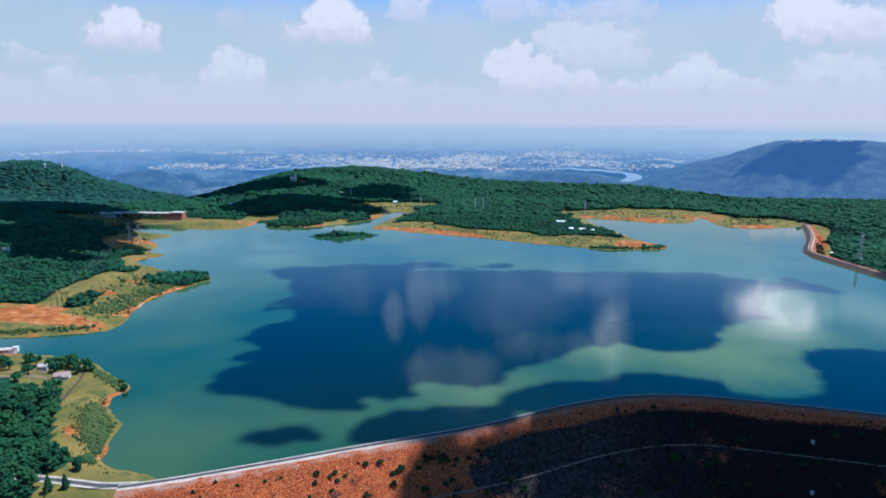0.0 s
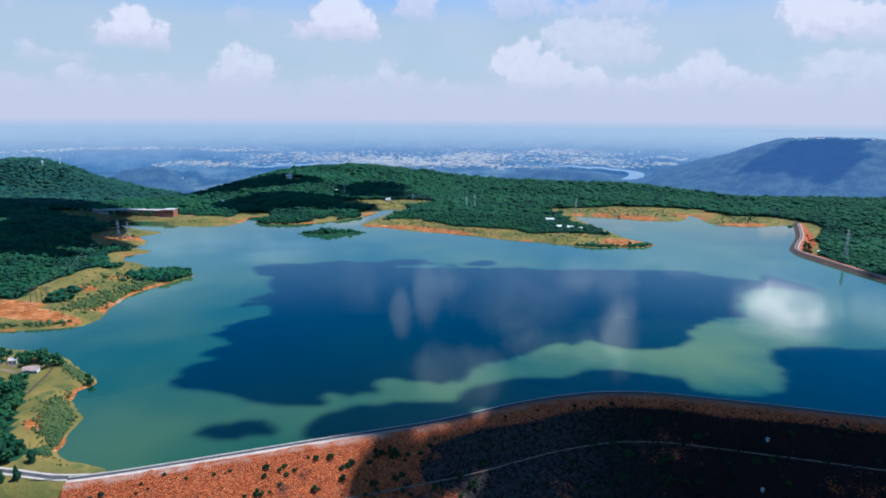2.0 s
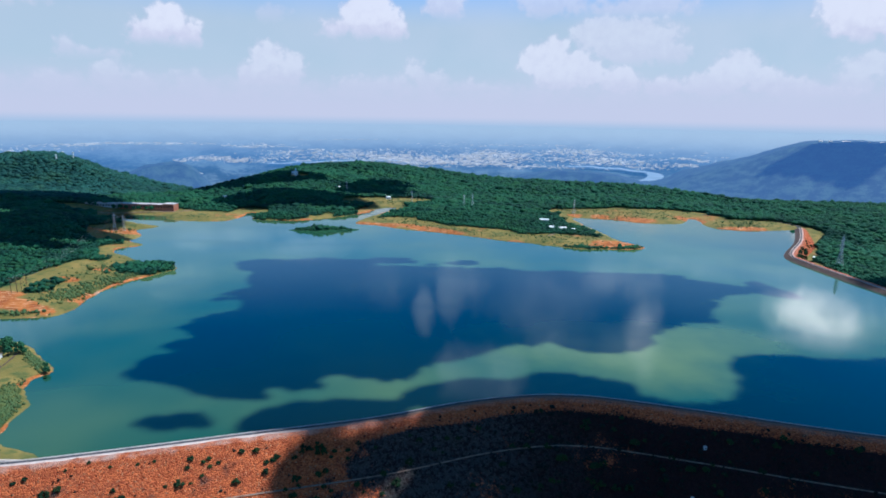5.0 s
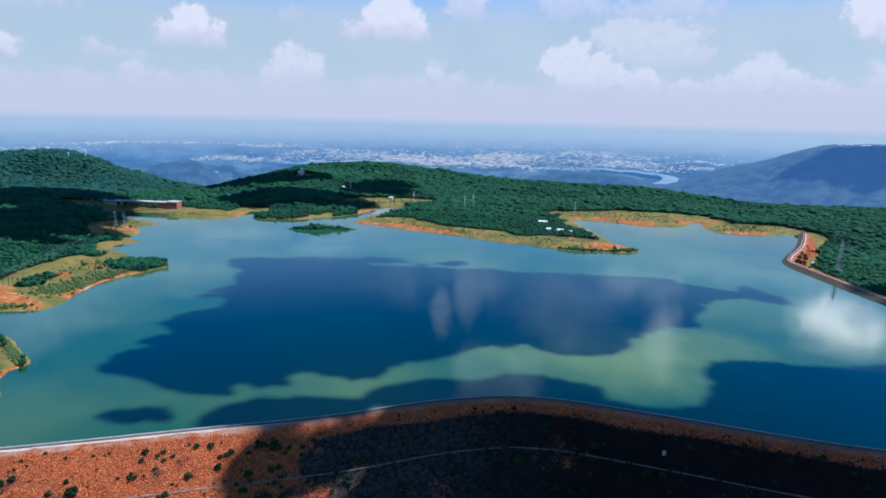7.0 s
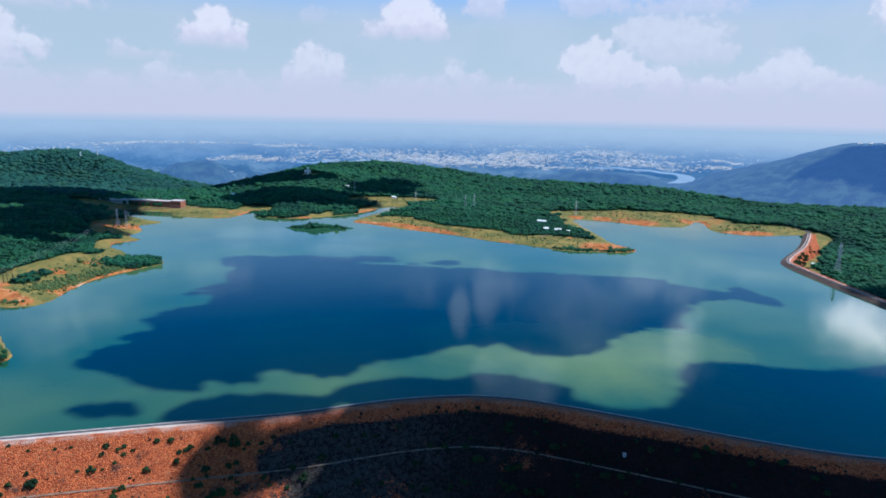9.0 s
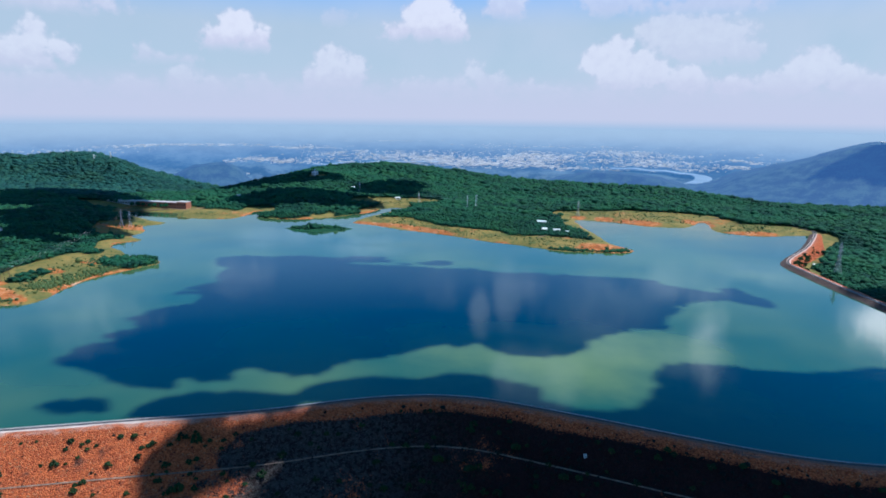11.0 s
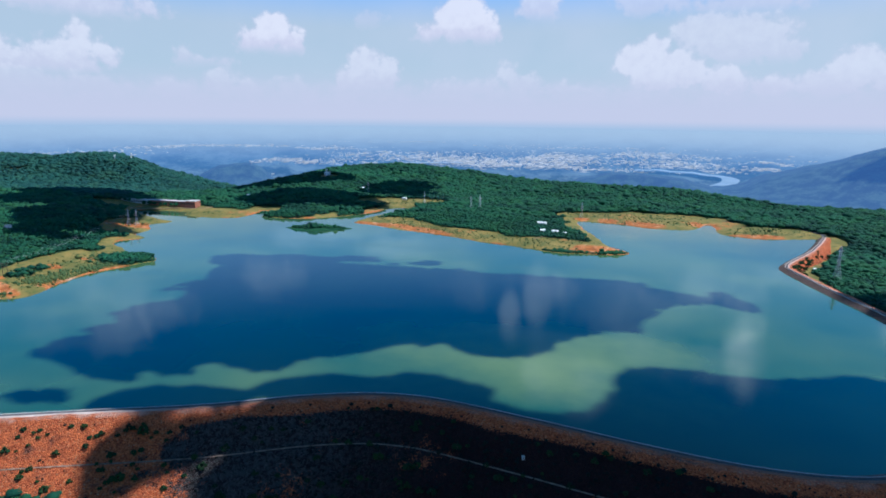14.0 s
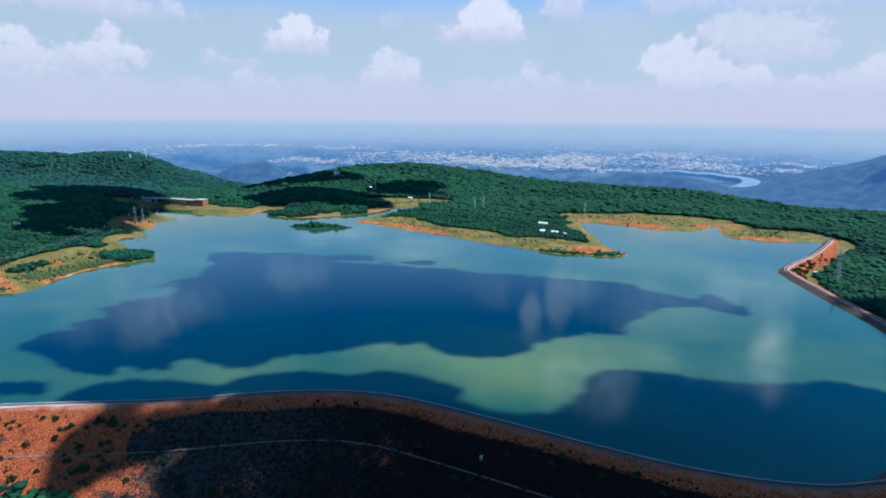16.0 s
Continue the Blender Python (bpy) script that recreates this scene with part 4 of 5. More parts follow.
def beam(bm, a, b, w, w2=None):
    """A square bar from a to b."""
    a, b = Vector(a), Vector(b)
    w2 = w if w2 is None else w2
    d = (b - a).normalized()
    side = d.cross((0, 0, 1) if abs(d.z) < 0.9 else (1, 0, 0)).normalized()
    up = d.cross(side)
    ring = []
    for at, k in ((a, w / 2), (b, w2 / 2)):
        ring.append([bm.verts.new(at + side * k * p + up * k * q) for p, q in ((-1, -1), (1, -1), (1, 1), (-1, 1))])
    for i in range(4):
        bm.faces.new((ring[0][i], ring[0][(i + 1) % 4], ring[1][(i + 1) % 4], ring[1][i]))
    bm.faces.new(ring[0][::-1])
    bm.faces.new(ring[1])


def block(bm, x0, x1, y0, y1, z0, z1):
    v = [bm.verts.new(p) for p in ((x0, y0, z0), (x1, y0, z0), (x1, y1, z0), (x0, y1, z0), (x0, y0, z1), (x1, y0, z1), (x1, y1, z1), (x0, y1, z1))]
    for f in ((0, 3, 2, 1), (4, 5, 6, 7), (0, 1, 5, 4), (1, 2, 6, 5), (2, 3, 7, 6), (3, 0, 4, 7)):
        bm.faces.new([v[i] for i in f])


def solid(*spans):
    bm = bmesh.new()
    for s in spans:
        block(bm, *s)
    return bm


def gable(bm, x0, x1, y0, y1, z, rise, eave=0.5, thick=0.3):
    """A pitched roof whose ridge runs along x."""
    x0, x1, y0, y1 = x0 - eave, x1 + eave, y0 - eave, y1 + eave
    ym = (y0 + y1) / 2
    top = [(x, y, z + h) for x in (x0, x1) for y, h in ((y0, 0), (ym, rise), (y1, 0))]
    up = [bm.verts.new((x, y, h + thick)) for x, y, h in top]
    lo = [bm.verts.new(p) for p in top]
    for f in ((0, 3, 4, 1), (1, 4, 5, 2)):
        bm.faces.new([up[i] for i in f])
        bm.faces.new([lo[i] for i in f[::-1]])
    for a, b in ((0, 1), (1, 2), (2, 5), (5, 4), (4, 3), (3, 0)):
        bm.faces.new((lo[a], lo[b], up[b], up[a]))


def ground_at(x, y):
    return float(ground_height(np.array([x]), np.array([y]))[0][0])


def place(ob, x, y, z=None, turn=0.0):
    ob.matrix_world = pose(x, y, ground_at(x, y) if z is None else z, 0, 0, turn)
    return ob


# lattice towers
def transmission_tower(h):
    tower = tagged(new("transmission_tower"), "grey lattice steel transmission tower with three crossarms", "pylon", "power line towers")
    w0, w1, waist = 4.2, 0.9, h * 0.62
    wid = lambda z: w0 + (w1 - w0) * min(z / waist, 1) ** 0.9
    levels = [waist * (1 - (1 - k / 7) ** 1.25) for k in range(8)] + [waist + (h - waist) * k / 4 for k in range(1, 5)]
    corners = ((-1, -1), (1, -1), (1, 1), (-1, 1))
    for cx, cy in corners:
        bm = bmesh.new()
        for a, b in zip(levels, levels[1:]):
            beam(bm, (cx * wid(a), cy * wid(a), a - (0.8 if a == 0 else 0)), (cx * wid(b), cy * wid(b), b), 0.26)
        part("leg", bm, STEEL, tower)
    bm = bmesh.new()
    for a, b in zip(levels, levels[1:]):
        for (ax, ay), (bx, by) in zip(corners, corners[1:] + corners[:1]):
            beam(bm, (ax * wid(a), ay * wid(a), a), (bx * wid(b), by * wid(b), b), 0.11)
            beam(bm, (bx * wid(a), by * wid(a), a), (ax * wid(b), ay * wid(b), b), 0.11)
            beam(bm, (ax * wid(b), ay * wid(b), b), (bx * wid(b), by * wid(b), b), 0.11)
    part("lattice", bm, STEEL, tower)
    for z, reach in ((waist + 1, 6.0), (waist + (h - waist) * 0.38, 7.2), (waist + (h - waist) * 0.72, 5.4)):
        for side in (-1, 1):
            bm = bmesh.new()
            for k in (-0.9, 0.9):
                beam(bm, (side * 0.9, k, z), (side * reach, 0, z + 0.5), 0.3)
            beam(bm, (side * 0.9, 0, z + 2.2), (side * reach, 0, z + 0.5), 0.3)
            arm = part("crossarm", bm, STEEL, tower)
            bm = bmesh.new()
            beam(bm, (side * reach, 0, z + 0.5), (side * reach, 0, z - 1.6), 0.25)
            part("insulator", bm, DARK, arm, "dark insulator string")
    bm = bmesh.new()
    for cx, cy in corners:
        beam(bm, (cx * w1, cy * w1, h), (0, 0, h + 2.5), 0.3)
    part("peak", bm, STEEL, tower)
    return tower


TOWERS = [(628, 835, 45, 30), (96, 1243, 29, 60), (114, 1250, 31, 60), (-20, 1318, 26, 60), (322, 1216, 30, 50), (-190, 1440, 27, 60), (-476, 939, 28, 20), (-464, 944, 27, 20)]
tower_tops = []
master = transmission_tower(45.0)
for k, (x, y, h, turn) in enumerate(TOWERS):
    z = ground_at(x, y)
    m = pose(x, y, z, 0, 0, turn) @ Matrix.Scale(h / 45.0, 4)
    ob = master if k == 0 else copy_thing(master, m)
    if k == 0:
        ob.matrix_basis = m
    tower_tops.append((x, y, z + h, turn, h / 45.0))


def wire(a, b, sag, name="power_cable", thick=0.05):
    """A hanging cable."""
    a, b = Vector(a), Vector(b)
    bm = bmesh.new()
    n = 14
    pts = [a.lerp(b, k / n) - Vector((0, 0, sag * 4 * (k / n) * (1 - k / n))) for k in range(n + 1)]
    for p, q in zip(pts, pts[1:]):
        beam(bm, p, q, thick)
    me = bpy.data.meshes.new(name)
    bm.to_mesh(me)
    bm.free()
    me.materials.append(STEEL)
    tagged(new(name, me), "thin grey power cable strung between towers", "cable", "power cables")


def arm_ends(x, y, top, turn, k):
    c, s = math.cos(radians(turn)), math.sin(radians(turn))
    return [(x + side * r * k * c, y + side * r * k * s, top - d * k) for d, r in ((16.1, 6.0), (10.6, 7.2), (4.8, 5.4)) for side in (-1, 1)]


p1 = arm_ends(*tower_tops[0])
for p in p1:
    wire(p, (p[0] + 330, p[1] - 60, p[2] - 45), 9)
for a, b in zip(arm_ends(*tower_tops[2]), arm_ends(*tower_tops[3])):
    wire(a, b, 4)

# wooden H-frame poles on the west shore, with their wires
pole_tops = []


def pole_frame():
    frame_ob = tagged(new("utility_pole"), "tall dark wooden H-frame utility pole with crossarm", "utility pole", "shore utility poles")
    for x in (-2.6, 2.6):
        bm = bmesh.new()
        beam(bm, (x, 0, -1), (x, 0, 17), 0.6, 0.4)
        part("pole", bm, BARK, frame_ob)
    bm = bmesh.new()
    beam(bm, (-5.5, 0, 15.5), (5.5, 0, 15.5), 0.4)
    part("crossarm", bm, BARK, frame_ob)
    bm = bmesh.new()
    beam(bm, (-2.6, 0, 9), (2.6, 0, 14.5), 0.25)
    beam(bm, (2.6, 0, 9), (-2.6, 0, 14.5), 0.25)
    part("brace", bm, BARK, frame_ob)
    return frame_ob


pole_master = pole_frame()
for k, (x, y) in enumerate([(-382, 590), (-372, 592), (-486, 936)]):
    m = pose(x, y, ground_at(x, y), 0, 0, 35)
    if k == 0:
        pole_master.matrix_basis = m
    else:
        copy_thing(pole_master, m)
base_z = ground_at(-377, 591) + 15.3
far_z = ground_at(-486, 936) + 15.3
for k in range(7):
    wire((-386 + k * 2.6, 586 + k * 1.8, base_z), (-491 + k * 1.7, 933 + k * 1.2, far_z), 6, thick=0.032)


# ---- buildings ----
def windows(parent, xs_w, y, z0, z1, w, mat=None, along_y=False, x=0.0):
    for c in xs_w:
        bm = solid((x - 0.06, x + 0.06, c - w / 2, c + w / 2, z0, z1) if along_y else (c - w / 2, c + w / 2, y - 0.06, y + 0.06, z0, z1))
        part("window", bm, mat or DARK, parent, "dark glass window")


def hall(name, label, length, depth, height, wall_mat, roof_mat, turn, x, y, z=None, flat=True, bays=10):
    ob = tagged(new(name), label, "building")
    part("wall", solid((0, length, 0, depth, -5, height)), wall_mat, ob)
    if flat:
        part("roof", solid((-0.8, length + 0.8, -0.8, depth + 0.8, height + 0.004, height + 0.9)), roof_mat, ob, "pale flat roof")
    else:
        bm = bmesh.new()
        gable(bm, 0, length, 0, depth, height, depth * 0.28)
        part("roof", bm, roof_mat, ob, "pale pitched roof")
    gap = length / bays
    windows(ob, [gap * (k + 0.5) for k in range(bays)], -0.03, height * 0.35, height * 0.75, gap * 0.55)
    return place(ob, x, y, z, turn)


zb = ground_at(-540, 1150) + 2.0
hall("office_building", "long low brick building with pale flat roof by the lake", 92, 14, 8.5, BRICK, ROOF, -4, -592, 1152, zb, True, 18)
hall("office_wing", "red brick wing with pale roof at the long building's end", 22, 18, 10.5, BRICK, ROOF, -4, -498, 1143, zb, True, 5)
hall("storage_hall", "long low hall with pale roof among trees", 84, 14, 8, CONCRETE, ROOF, -6, -682, 1162, zb, True, 14)
hall("boat_shed", "long white shed roof on the wooded point", 16, 7, 4, WHITE, WHITE, -12, 238, 1100, None, False, 5)
hall("lodge", "white lodge with pale roof on the wooded point", 8, 7, 5, WHITE, WHITE, 10, 246, 1026, None, False, 4)
hall("bungalow", "low white bungalow on the wooded point", 11, 7, 3.5, WHITE, WHITE, -8, 264, 1030, None, False, 5)
hall("garage", "small white garage on the wooded point", 6, 5, 3, WHITE, WHITE, 4, 284, 1024, None, False, 2)
hall("hilltop_cabin", "small white building on a cleared knoll", 16, 10, 6, WHITE, WHITE, 6, -374, 1612, None, False, 4)
hall("gatehouse", "small white gatehouse at the road's end", 8, 6, 7, WHITE, WHITE, 20, -428, 1268, None, False, 2)
hall("relay_hut", "small white relay hut on a cleared spur", 9, 6, 4, WHITE, WHITE, 5, -223, 1479, None, False, 2)
hall("field_barn", "small white barn on the far field", 10, 6, 4, WHITE, WHITE, 0, -84, 1366, None, False, 2)
hall("site_trailer", "white site trailer parked below the far dam", 6, 2.4, 2.2, WHITE, WHITE, 50, 622, 884, None, True, 3)
hall("forest_cabin", "small white cabin standing in the forest", 7, 6, 7, WHITE, ROOF, 20, -556, 770, None, False, 2)


def brow_house():
    ob = tagged(new("brow_house"), "tiny white house on the far mountain's brow", "house", "houses on the mountain")
    part("wall", solid((-9, 9, -6, 6, -8, 6)), WHITE, ob)
    bm = bmesh.new()
    gable(bm, -9, 9, -6, 6, 6.01, 3.0)
    part("roof", bm, ROOF, ob, "pale pitched roof")
    return ob


brow = brow_house()
for k, (az, r, z) in enumerate([(29.4, 3590, 89), (30.1, 3585, 90), (31.0, 3580, 91), (31.3, 3575, 90), (32.2, 3575, 91), (32.6, 3570, 90), (33.5, 3560, 91), (34.6, 3550, 91)]):
    a = radians(az)
    m = pose(HUB[0] + r * math.sin(a), HUB[1] + r * math.cos(a), z, 0, 0, -az)
    if k == 0:
        brow.matrix_basis = m
    else:
        copy_thing(brow, m)


def mast(x, y, h, label):
    ob = tagged(new("radio_mast"), label, "mast", "hilltop masts")
    bm = bmesh.new()
    bmesh.ops.create_cone(bm, cap_ends=True, segments=12, radius1=2.0, radius2=1.3, depth=h, matrix=Matrix.Translation((0, 0, h / 2 - 1)))
    part("shaft", bm, WHITE, ob)
    bm = bmesh.new()
    bmesh.ops.create_cone(bm, cap_ends=True, segments=12, radius1=2.6, radius2=2.2, depth=4, matrix=Matrix.Translation((0, 0, h)))
    part("head", bm, WHITE, ob)
    place(ob, x, y)


mast(-952, 1574, 20, "white round tower on the wooded hilltop")
mast(-958, 1514, 16, "white round tower among hilltop trees")
mast(-353, 1578, 18, "white slender mast on a cleared knoll")


def cottage():
    ob = tagged(new("house"), "white single-storey house with faded pinkish gabled roof", "house")
    part("wall", solid((-7, 7, -4.5, 4.5, -1, 3.4), (1.5, 7.004, -8.5, -4.496, -1, 3.4)), WHITE, ob)
    bm = bmesh.new()
    gable(bm, -7, 7, -4.5, 4.5, 3.41, 2.4)
    gable(bm, 1.5, 7, -9, -2, 3.42, 1.8)
    part("roof", bm, HOUSE_ROOF, ob, "faded pinkish shingle roof")
    part("chimney", solid((-3.6, -2.6, 0.2, 1.2, 4, 7.4)), BRICK, ob, "red brick chimney")
    windows(ob, (-5.2, -2.8), -4.53, 1.0, 2.4, 1.4)
    windows(ob, (2.8, 5.6), -8.53, 1.0, 2.4, 1.3)
    part("door", solid((-0.6, 0.5, -4.58, -4.5, 0, 2.1)), BRICK, ob, "red painted door")
    part("terrace", solid((-8, 1.4, -8.4, -4.6, -1, 0.12)), CONCRETE, ob, "pale concrete terrace")
    return ob


home = cottage()
home.matrix_world = pose(-281, 432, ground_at(-281, 432), 0, 0, 20) @ Matrix.Scale(0.74, 4)
hall("garden_shed", "small white garden shed by the meadow", 4, 3, 2.6, WHITE, WHITE, 30, -288, 456, None, False, 1)
hall("pump_house", "small white garage beside the drive", 6, 5, 3, WHITE, ROOF, 10, -305, 441, None, False, 2)

dock = tagged(new("houseboat"), "white flat-roofed houseboat moored at the wooded shore", "boat")
part("hull", solid((-15, 13, -3.4, 3.4, -0.5, 0.9)), WHITE, dock)
part("cabin", solid((-13, 9, -2.8, 2.8, 0.904, 3.6)), WHITE, dock)
part("roof", solid((-14, 10, -3.3, 3.3, 3.604, 3.9)), ROOF, dock)
part("wheelhouse", solid((10.2, 13.6, -2.2, 2.2, 0.904, 5.2)), WHITE, dock)
windows(dock, [-11 + 2.4 * k for k in range(8)], -2.83, 1.7, 2.9, 1.7)
place(dock, -367, 488, 0.0, 12)


def instrument_hut(x, y, off_z):
    ob = tagged(new("instrument_hut"), "small pale instrument hut on the dam's slope", "hut", "dam instrument huts")
    part("wall", solid((-0.8, 0.8, -0.7, 0.7, -1.0, 1.5)), CONCRETE, ob)
    part("roof", solid((-1.0, 1.0, -0.9, 0.9, 1.504, 1.7)), CONCRETE, ob)
    part("door", solid((-0.3, 0.3, -0.74, -0.7, 0, 1.3)), DARK, ob, "dark steel door")
    place(ob, x, y, off_z, 10)


def face_height(off):
    return float(np.interp(off, [p[0] for p in down], [p[1] for p in down]))


def dam_at(x, y):
    off = float(line_offset(np.array([x], float), np.array([y], float), DAM)[0])
    return face_height(off)


for spot in ((252, 352), (234, 321)):
    instrument_hut(*spot, dam_at(*spot))


# ---- drives and lanes ----
def lane(name, line, width, mat, label, lift=0.25):
    p = rounded(line, 3.0)
    right = along(p)
    edge = [p + right * o for o in (-width / 2, 0, width / 2)]
    z = np.maximum.reduce([ground_height(e[:, 0], e[:, 1])[0] for e in edge]) + lift
    co = np.stack([np.column_stack([e, z]) for e in edge], 1).reshape(-1, 3)
    i = (np.arange(len(p) - 1)[:, None] * 3 + np.arange(2)).ravel()
    tagged(new(name, raw_mesh(name, co, np.stack([i, i + 1, i + 4, i + 3], 1), mat)), label, "road", kind="structure")


lane("road_causeway", [(-690, 1092), (-637, 1101), (-560, 1120), (-500, 1134), (-452, 1142), (-430, 1175), (-424, 1230), (-426, 1265)], 7, TRACK, "pale road along the far shore", 0.5)
lane("road_verge", [(-335, 303), (-260, 302), (-217, 299), (-190, 294.5), (-172, 293.5), (-152, 297)], 6.2, GRAVEL, "pale gravel verges of the dam road", 0.35)
lane("road_end", [(-335, 303), (-260, 302), (-217, 299), (-190, 294.5), (-172, 293.5), (-152, 297)], 3.0, ASPHALT, "asphalt road running off the dam into the woods", 0.5)
lane("road_far", [(722, 1108), (727, 1135), (712, 1170), (680, 1205), (640, 1228), (590, 1240)], 7, ASPHALT, "asphalt road leaving the far dam", 0.5)
lane("drive", [(-330, 418), (-313, 424), (-300, 428), (-287, 425)], 3.2, TRACK, "pale gravel drive to the house")
lane("drive_loop", [(-322, 432), (-312, 438), (-303, 440), (-296, 437)], 2.6, TRACK, "pale gravel loop by the house")
lane("path_point", [(250, 1012), (253, 1000), (246, 988), (236, 975)], 3.0, TRACK, "pale path down the wooded point")
lane("path_meadow", [(-272, 446), (-265, 425), (-260, 405), (-256, 390)], 1.6, RIPRAP, "dark worn path across the meadow", 0.12)
lane("road_knoll", [(-356, 1600), (-352, 1575), (-346, 1550), (-334, 1532)], 6, TRACK, "pale track up the cleared knoll", 1.0)


# ---- trees, bushes ----
def lumps(bm, spots, rnd, mat_seed):
    for at, r in spots:
        made = bmesh.ops.create_icosphere(bm, subdivisions=1, radius=r, matrix=Matrix.Translation(at) @ Euler((rnd.uniform(0, 6), rnd.uniform(0, 6), rnd.uniform(0, 6))).to_matrix().to_4x4())
        for v in made["verts"]:
            v.co += Vector((rnd.uniform(-1, 1), rnd.uniform(-1, 1), rnd.uniform(-0.6, 0.8))) * r * 0.38


def broadleaf(seed, h=9.0):
    rnd = random.Random(seed)
    tree = tagged(new("tree"), "full dark green broadleaf tree on a short trunk", "tree", "near trees")
    bm = bmesh.new()
    beam(bm, (0, 0, -0.6), (0.1, 0, h * 0.45), 0.55, 0.35)
    for k in range(5):
        a = k * 1.257 + rnd.uniform(-0.4, 0.4)
        beam(bm, (0, 0, h * (0.25 + 0.04 * k)), (math.cos(a) * h * 0.27, math.sin(a) * h * 0.27, h * rnd.uniform(0.5, 0.68)), 0.3, 0.12)
    part("trunk", bm, BARK, tree)
    spots = []
    for k in range(40):
        a, u, q = rnd.uniform(0, 6.283), rnd.uniform(-0.75, 1), rnd.uniform(0.55, 1)
        w = math.sqrt(max(0.05, 1 - u * u)) * q
        spots.append(((math.cos(a) * w * h * 0.40, math.sin(a) * w * h * 0.40, h * 0.58 + u * h * 0.36 * q), h * rnd.uniform(0.085, 0.15)))
    bm = bmesh.new()
    lumps(bm, spots, rnd, seed)
    part("crown", bm, LEAF_NEAR, tree)
    return tree


def conifer(seed, h=10.0):
    rnd = random.Random(seed)
    tree = tagged(new("tree"), "dark green conical evergreen tree on the grass", "tree", "near trees")
    bm = bmesh.new()
    beam(bm, (0, 0, -0.6), (0, 0, h * 0.9), 0.45, 0.08)
    part("trunk", bm, BARK, tree)
    spots = []
    for k in range(70):
        t = (k / 70) ** 0.8
        a, w = k * 2.4, (1 - t) * h * 0.27 * rnd.uniform(0.6, 1)
        spots.append(((math.cos(a) * w, math.sin(a) * w, h * (0.12 + 0.86 * t)), h * (0.09 - 0.055 * t)))
    bm = bmesh.new()
    lumps(bm, spots, rnd, seed)
    part("crown", bm, LEAF_NEAR, tree)
    return tree


masters = [broadleaf(100 + k) for k in range(6)]
cone_trees = [conifer(200)]
for k, ob in enumerate(masters):
    spot = [(-306, 431), (-292, 441), (-317, 451), (-275, 440), (-327, 441), (-298, 453)][k]
    ob.matrix_basis = pose(*spot, ground_at(*spot), 0, 0, 40 * k) @ Matrix.Scale(0.95, 4)
cone_trees[0].matrix_basis = pose(-202, 287, ground_at(-202, 287))
rnd = random.Random(5)
for x, y, h in [(-283, 450, 12), (-271, 446, 11), (-312, 450, 10), (-289, 457, 11), (-299, 447, 10), (-335, 447, 11), (-323, 458, 10), (-199, 310, 8), (-292, 449, 11), (-303, 415, 9)]:
    copy_thing(masters[rnd.randrange(6)], pose(x, y, ground_at(x, y), 0, 0, rnd.uniform(0, 360)) @ Matrix.Scale(h / 9.0, 4))
for x, y, h in [(-556, 1140, 9), (-544, 1139, 11), (-530, 1140, 10), (-520, 1141, 11), (-571, 1142, 10), (-584, 1143, 12), (-596, 1141, 11)]:
    copy_thing(masters[rnd.randrange(6)], pose(x, y, ground_at(x, y), 0, 0, rnd.uniform(0, 360)) @ Matrix.Scale(h / 9.0, 4))
for x, y, h in [(-226, 415, 6), (-232, 423, 5), (-222, 408, 4), (-266, 446, 6)]:
    copy_thing(masters[rnd.randrange(6)], pose(x, y, ground_at(x, y), 0, 0, rnd.uniform(0, 360)) @ Matrix.Scale(h / 9.0, 4))
for x, y, h in [(-195, 290, 9), (-199, 308, 8)]:
    copy_thing(cone_trees[0], pose(x, y, ground_at(x, y), 0, 0, 50) @ Matrix.Scale(h / 10.0, 4))
tx, ty, tz = wood_points(*GROVE, 7.0, 31)
order = np.argsort(tx * -0.7 + ty * 0.4)[:285]
for k in order:
    copy_thing(masters[rnd.randrange(6)], pose(tx[k], ty[k], tz[k], 0, 0, rnd.uniform(0, 360)) @ Matrix.Scale(rnd.uniform(0.8, 1.25), 4))


def bush(seed):
    rnd = random.Random(seed)
    ob = tagged(new("bush"), "round green bush growing between dam rocks", "bush", "bushes on the dam")
    bm = bmesh.new()
    for k in range(3):
        a = k * 2.1
        beam(bm, (0, 0, -0.3), (math.cos(a) * 0.5, math.sin(a) * 0.5, 0.9), 0.12, 0.06)
    part("stem", bm, BARK, ob)
    spots = []
    for k in range(14):
        a, q = rnd.uniform(0, 6.283), math.sqrt(rnd.uniform(0, 1))
        spots.append(((math.cos(a) * q * 0.95, math.sin(a) * q * 0.95, 0.35 + 1.15 * (1 - q * q) * rnd.uniform(0.5, 1)), rnd.uniform(0.30, 0.52)))
    bm = bmesh.new()
    lumps(bm, spots, rnd, seed)
    part("foliage", bm, BUSH, ob)
    return ob


bushes = [bush(300 + k) for k in range(4)]
right_of = along(DAM)
reach = (DAM[:, 0] > -170) & (DAM[:, 1] < 420) & (DAM[:, 0] < 470)
pool, west = np.flatnonzero(reach), np.flatnonzero(reach & (DAM[:, 0] < 10))
for k in range(285):
    i = int(rnd.choice(west if k % 3 == 0 else pool))
    off = 12 + 88 * rnd.random() ** 1.1
    x, y = DAM[i] + right_of[i] * off + (rnd.uniform(-2, 2), 0)
    size = 0.95 + 0.95 * rnd.random() ** 1.4
    m = pose(x, y, face_height(off) - 0.15, 0, 0, rnd.uniform(0, 360)) @ Matrix.Scale(size, 4)
    if k < 4:
        bushes[k].matrix_basis = m
    else:
        copy_thing(bushes[k % 4], m)
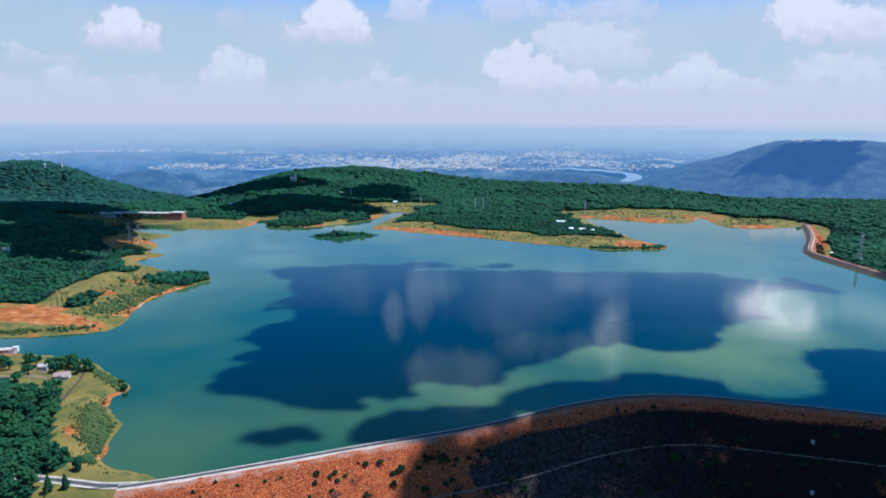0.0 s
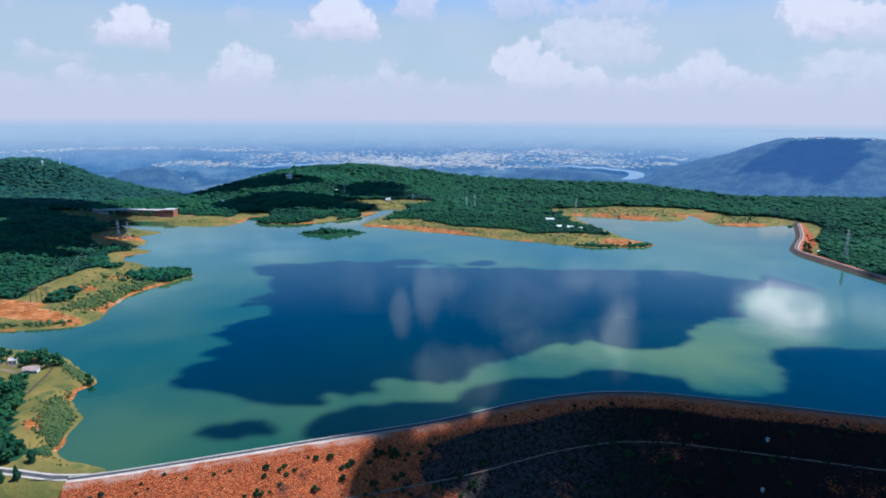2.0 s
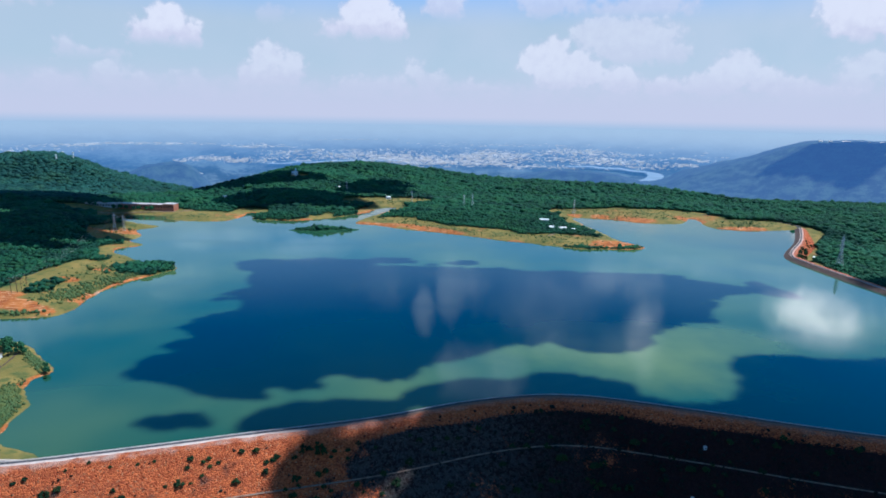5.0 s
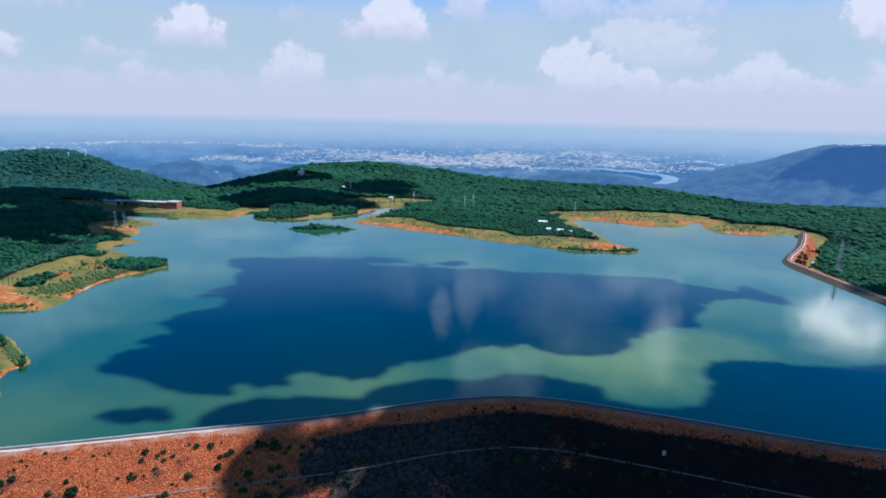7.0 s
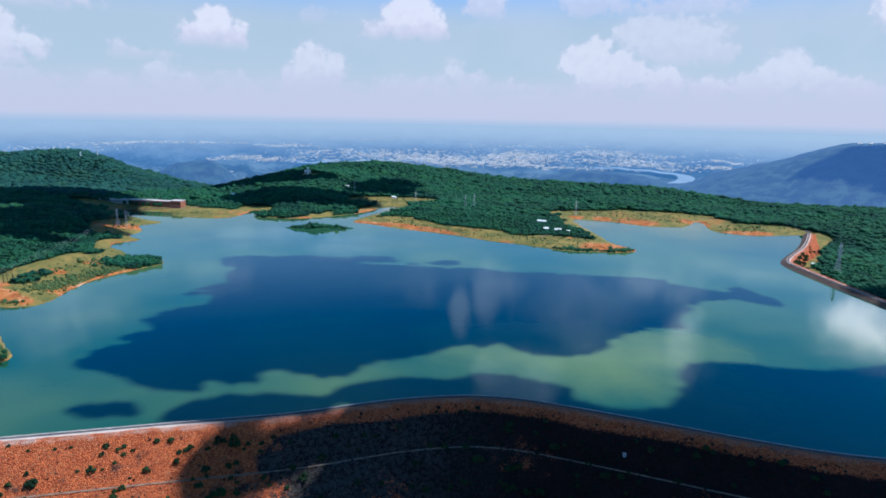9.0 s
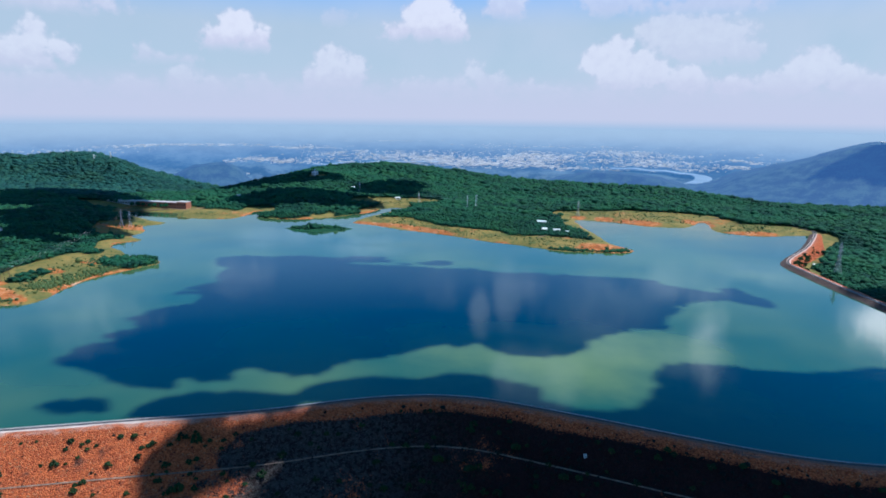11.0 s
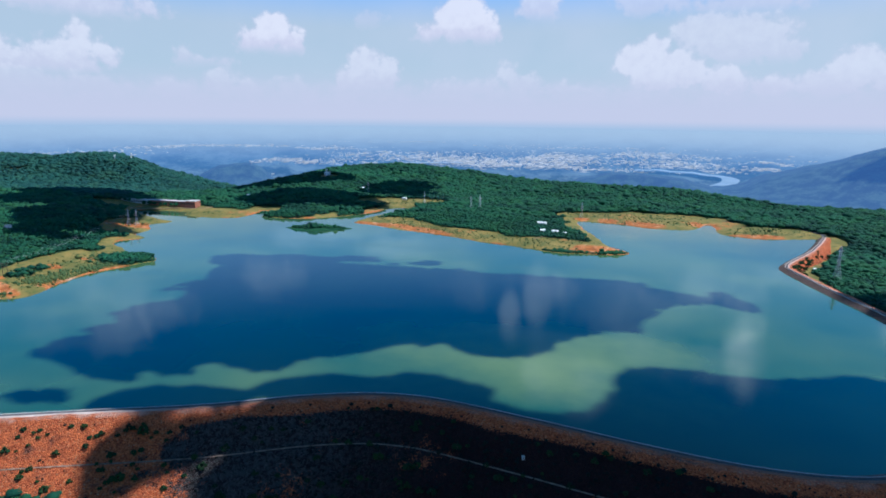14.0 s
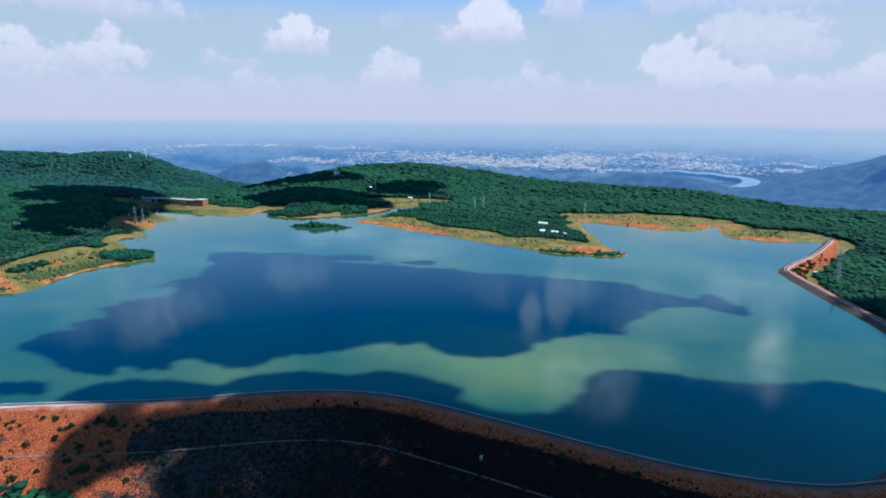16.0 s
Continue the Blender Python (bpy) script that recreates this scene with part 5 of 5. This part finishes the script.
for x, y, size in [(-38, 317, 2.1), (-55, 310, 1.8), (-49, 309, 1.5), (-53, 306, 1.6), (-65, 303, 1.7), (6, 324, 1.8), (16, 327, 1.9), (24, 329, 2.0), (9, 313, 2.2), (-7, 319, 1.6), (-46, 285, 1.7), (-3, 297, 1.9), (61, 346, 1.5), (92, 352, 1.8),
                   (142, 366, 1.7), (14, 305, 1.9), (33, 309, 2.1), (120, 325, 2.0), (-84, 303, 1.2), (-92, 300, 1.3), (-106, 296, 1.2), (-118, 296, 1.3), (-128, 290, 1.2), (-73, 292, 1.4), (-60, 296, 1.2)]:
    copy_thing(bushes[1], pose(x, y, dam_at(x, y) - 0.1, 0, 0, rnd.uniform(0, 360)) @ Matrix.Scale(size * 0.74, 4))


for x, y, size in [(612, 888, 1.8), (616, 896, 1.5), (619, 905, 2.0), (608, 880, 1.2), (624, 912, 1.4), (604, 868, 1.3), (630, 925, 1.2)]:
    copy_thing(bushes[2], pose(x, y, dam_at(x, y) - 0.1, 0, 0, rnd.uniform(0, 360)) @ Matrix.Scale(size, 4))


far_slope = np.flatnonzero((DAM[:, 1] > 835) & (DAM[:, 1] < 985))
for k in range(60):
    i = int(rnd.choice(far_slope))
    off = rnd.uniform(6.5, 17)
    x, y = DAM[i] + right_of[i] * off
    copy_thing(bushes[k % 4], pose(x, y, face_height(off) - 0.15, 0, 0, rnd.uniform(0, 360)) @ Matrix.Scale(rnd.uniform(0.7, 1.7), 4))


def dam_weeds(count, seed):
    """Tufts and low weeds between the stones, thicker towards the bend."""
    g = np.random.default_rng(seed)
    shapes, faces = crowns(1, 8, seed)
    i = g.choice(pool, count * 2)
    i = i[g.random(count * 2) < 0.25 + 0.75 * step(DAM[i, 0], -60, 170)][:count]
    off = 9 + 104 * g.random(len(i))
    at = DAM[i] + right_of[i] * off[:, None] + g.uniform(-2.5, 2.5, (len(i), 2))
    z = np.interp(off, [p[0] for p in down], [p[1] for p in down])
    sc = (0.40 + 0.22 * step(DAM[i, 0], 40, 140)) * np.exp(g.normal(0, 0.45, len(i)))
    co = shapes[g.integers(0, 8, len(i))] * sc[:, None, None] * (1, 1, 0.8) + np.column_stack([at, z + sc * 0.2])[:, None]
    f = (faces[None] + (np.arange(len(i)) * co.shape[1])[:, None, None]).reshape(-1, 3)
    tagged(new("dam_weeds", raw_mesh("dam_weeds", co.reshape(-1, 3), f, SHADE_WEED)), "weed tufts, coloured dark as cloud shade, scattered over the rock face", "weeds", kind="stuff")


dam_weeds(6500, 71)


def scrub(name, belts, count, size, seed, label, leaf=LEAF):
    """Low shrubs too many to count: belts of x, y, half lengths, turn."""
    g = np.random.default_rng(seed)
    shapes, faces = crowns(1, 8, seed)
    per = np.array([b[2] * b[3] for b in belts], float)
    pick = g.choice(len(belts), count, p=per / per.sum())
    bl = np.array(belts, float)[pick]
    u, v = g.normal(0, 0.55, (2, count)) * bl[:, 2:4].T
    a = np.radians(bl[:, 4])
    x, y = bl[:, 0] + u * np.cos(a) - v * np.sin(a), bl[:, 1] + u * np.sin(a) + v * np.cos(a)
    z, s, off = ground_height(x, y)
    ok = (z > 0.8) & ((off < -14) | (off > 60) | (y > 1000))
    x, y, z = x[ok], y[ok], z[ok]
    n = len(x)
    sc = size * np.exp(g.normal(0, 0.4, n))
    co = shapes[g.integers(0, 8, n)] * sc[:, None, None] + np.stack([x, y, z + sc * 0.25], 1)[:, None]
    f = (faces[None] + (np.arange(n) * co.shape[1])[:, None, None]).reshape(-1, 3)
    tagged(new(name, raw_mesh(name, co.reshape(-1, 3), f, leaf)), label, "shrubs", kind="stuff")


scrub("scrub", [(-211, 349, 30, 9, -53), (-247, 434, 30, 5, -42), (-226, 378, 8, 16, 30), (-200, 322, 9, 5, 0)], 3400, 0.6, 41, "fine grey-green scrub on the clay bank", SCRUB)
scrub("scrub", [(-342, 541, 22, 4, 8), (-387, 534, 16, 4, 0), (-330, 610, 18, 34, -8), (-316, 670, 14, 34, -10), (-376, 634, 9, 18, -20), (-366, 604, 7, 12, -20), (-310, 722, 40, 16, 20)], 2200, 0.95, 44, "low green shrubs on the clay shore", SCRUB)
scrub("scrub", [(120, 990, 130, 16, -28), (270, 925, 90, 14, 0), (430, 1190, 130, 22, 0), (620, 1120, 70, 20, 0), (-470, 950, 40, 60, 0), (-60, 1330, 110, 40, 10), (-146, 1006, 54, 15, 8), (-400, 1095, 60, 12, 0), (-350, 700, 40, 60, 0), (430, 1245, 150, 40, 0), (60, 1045, 140, 34, -28), (250, 965, 100, 22, -8), (640, 1145, 70, 30, 10)], 2600, 0.8, 42,
      "low green shrubs along the far shores", SCRUB)
scrub("scrub", [(-150, 1006, 42, 11, 8), (-162, 1004, 26, 9, 0)], 420, 1.7, 43, "dense low green shrubs on the islet")
scrub("scrub", [(270, 908, 60, 5, -6), (318, 904, 40, 4, 4), (356, 914, 24, 4, 18)], 900, 1.35, 45, "dense green shrubs along the tip of the wooded point")
scrub("scrub", [(-296, 719, 36, 17, 25), (-282, 727, 20, 9, 25)], 620, 1.5, 46, "dense dark green shrubs on the grassy peninsula's tip")
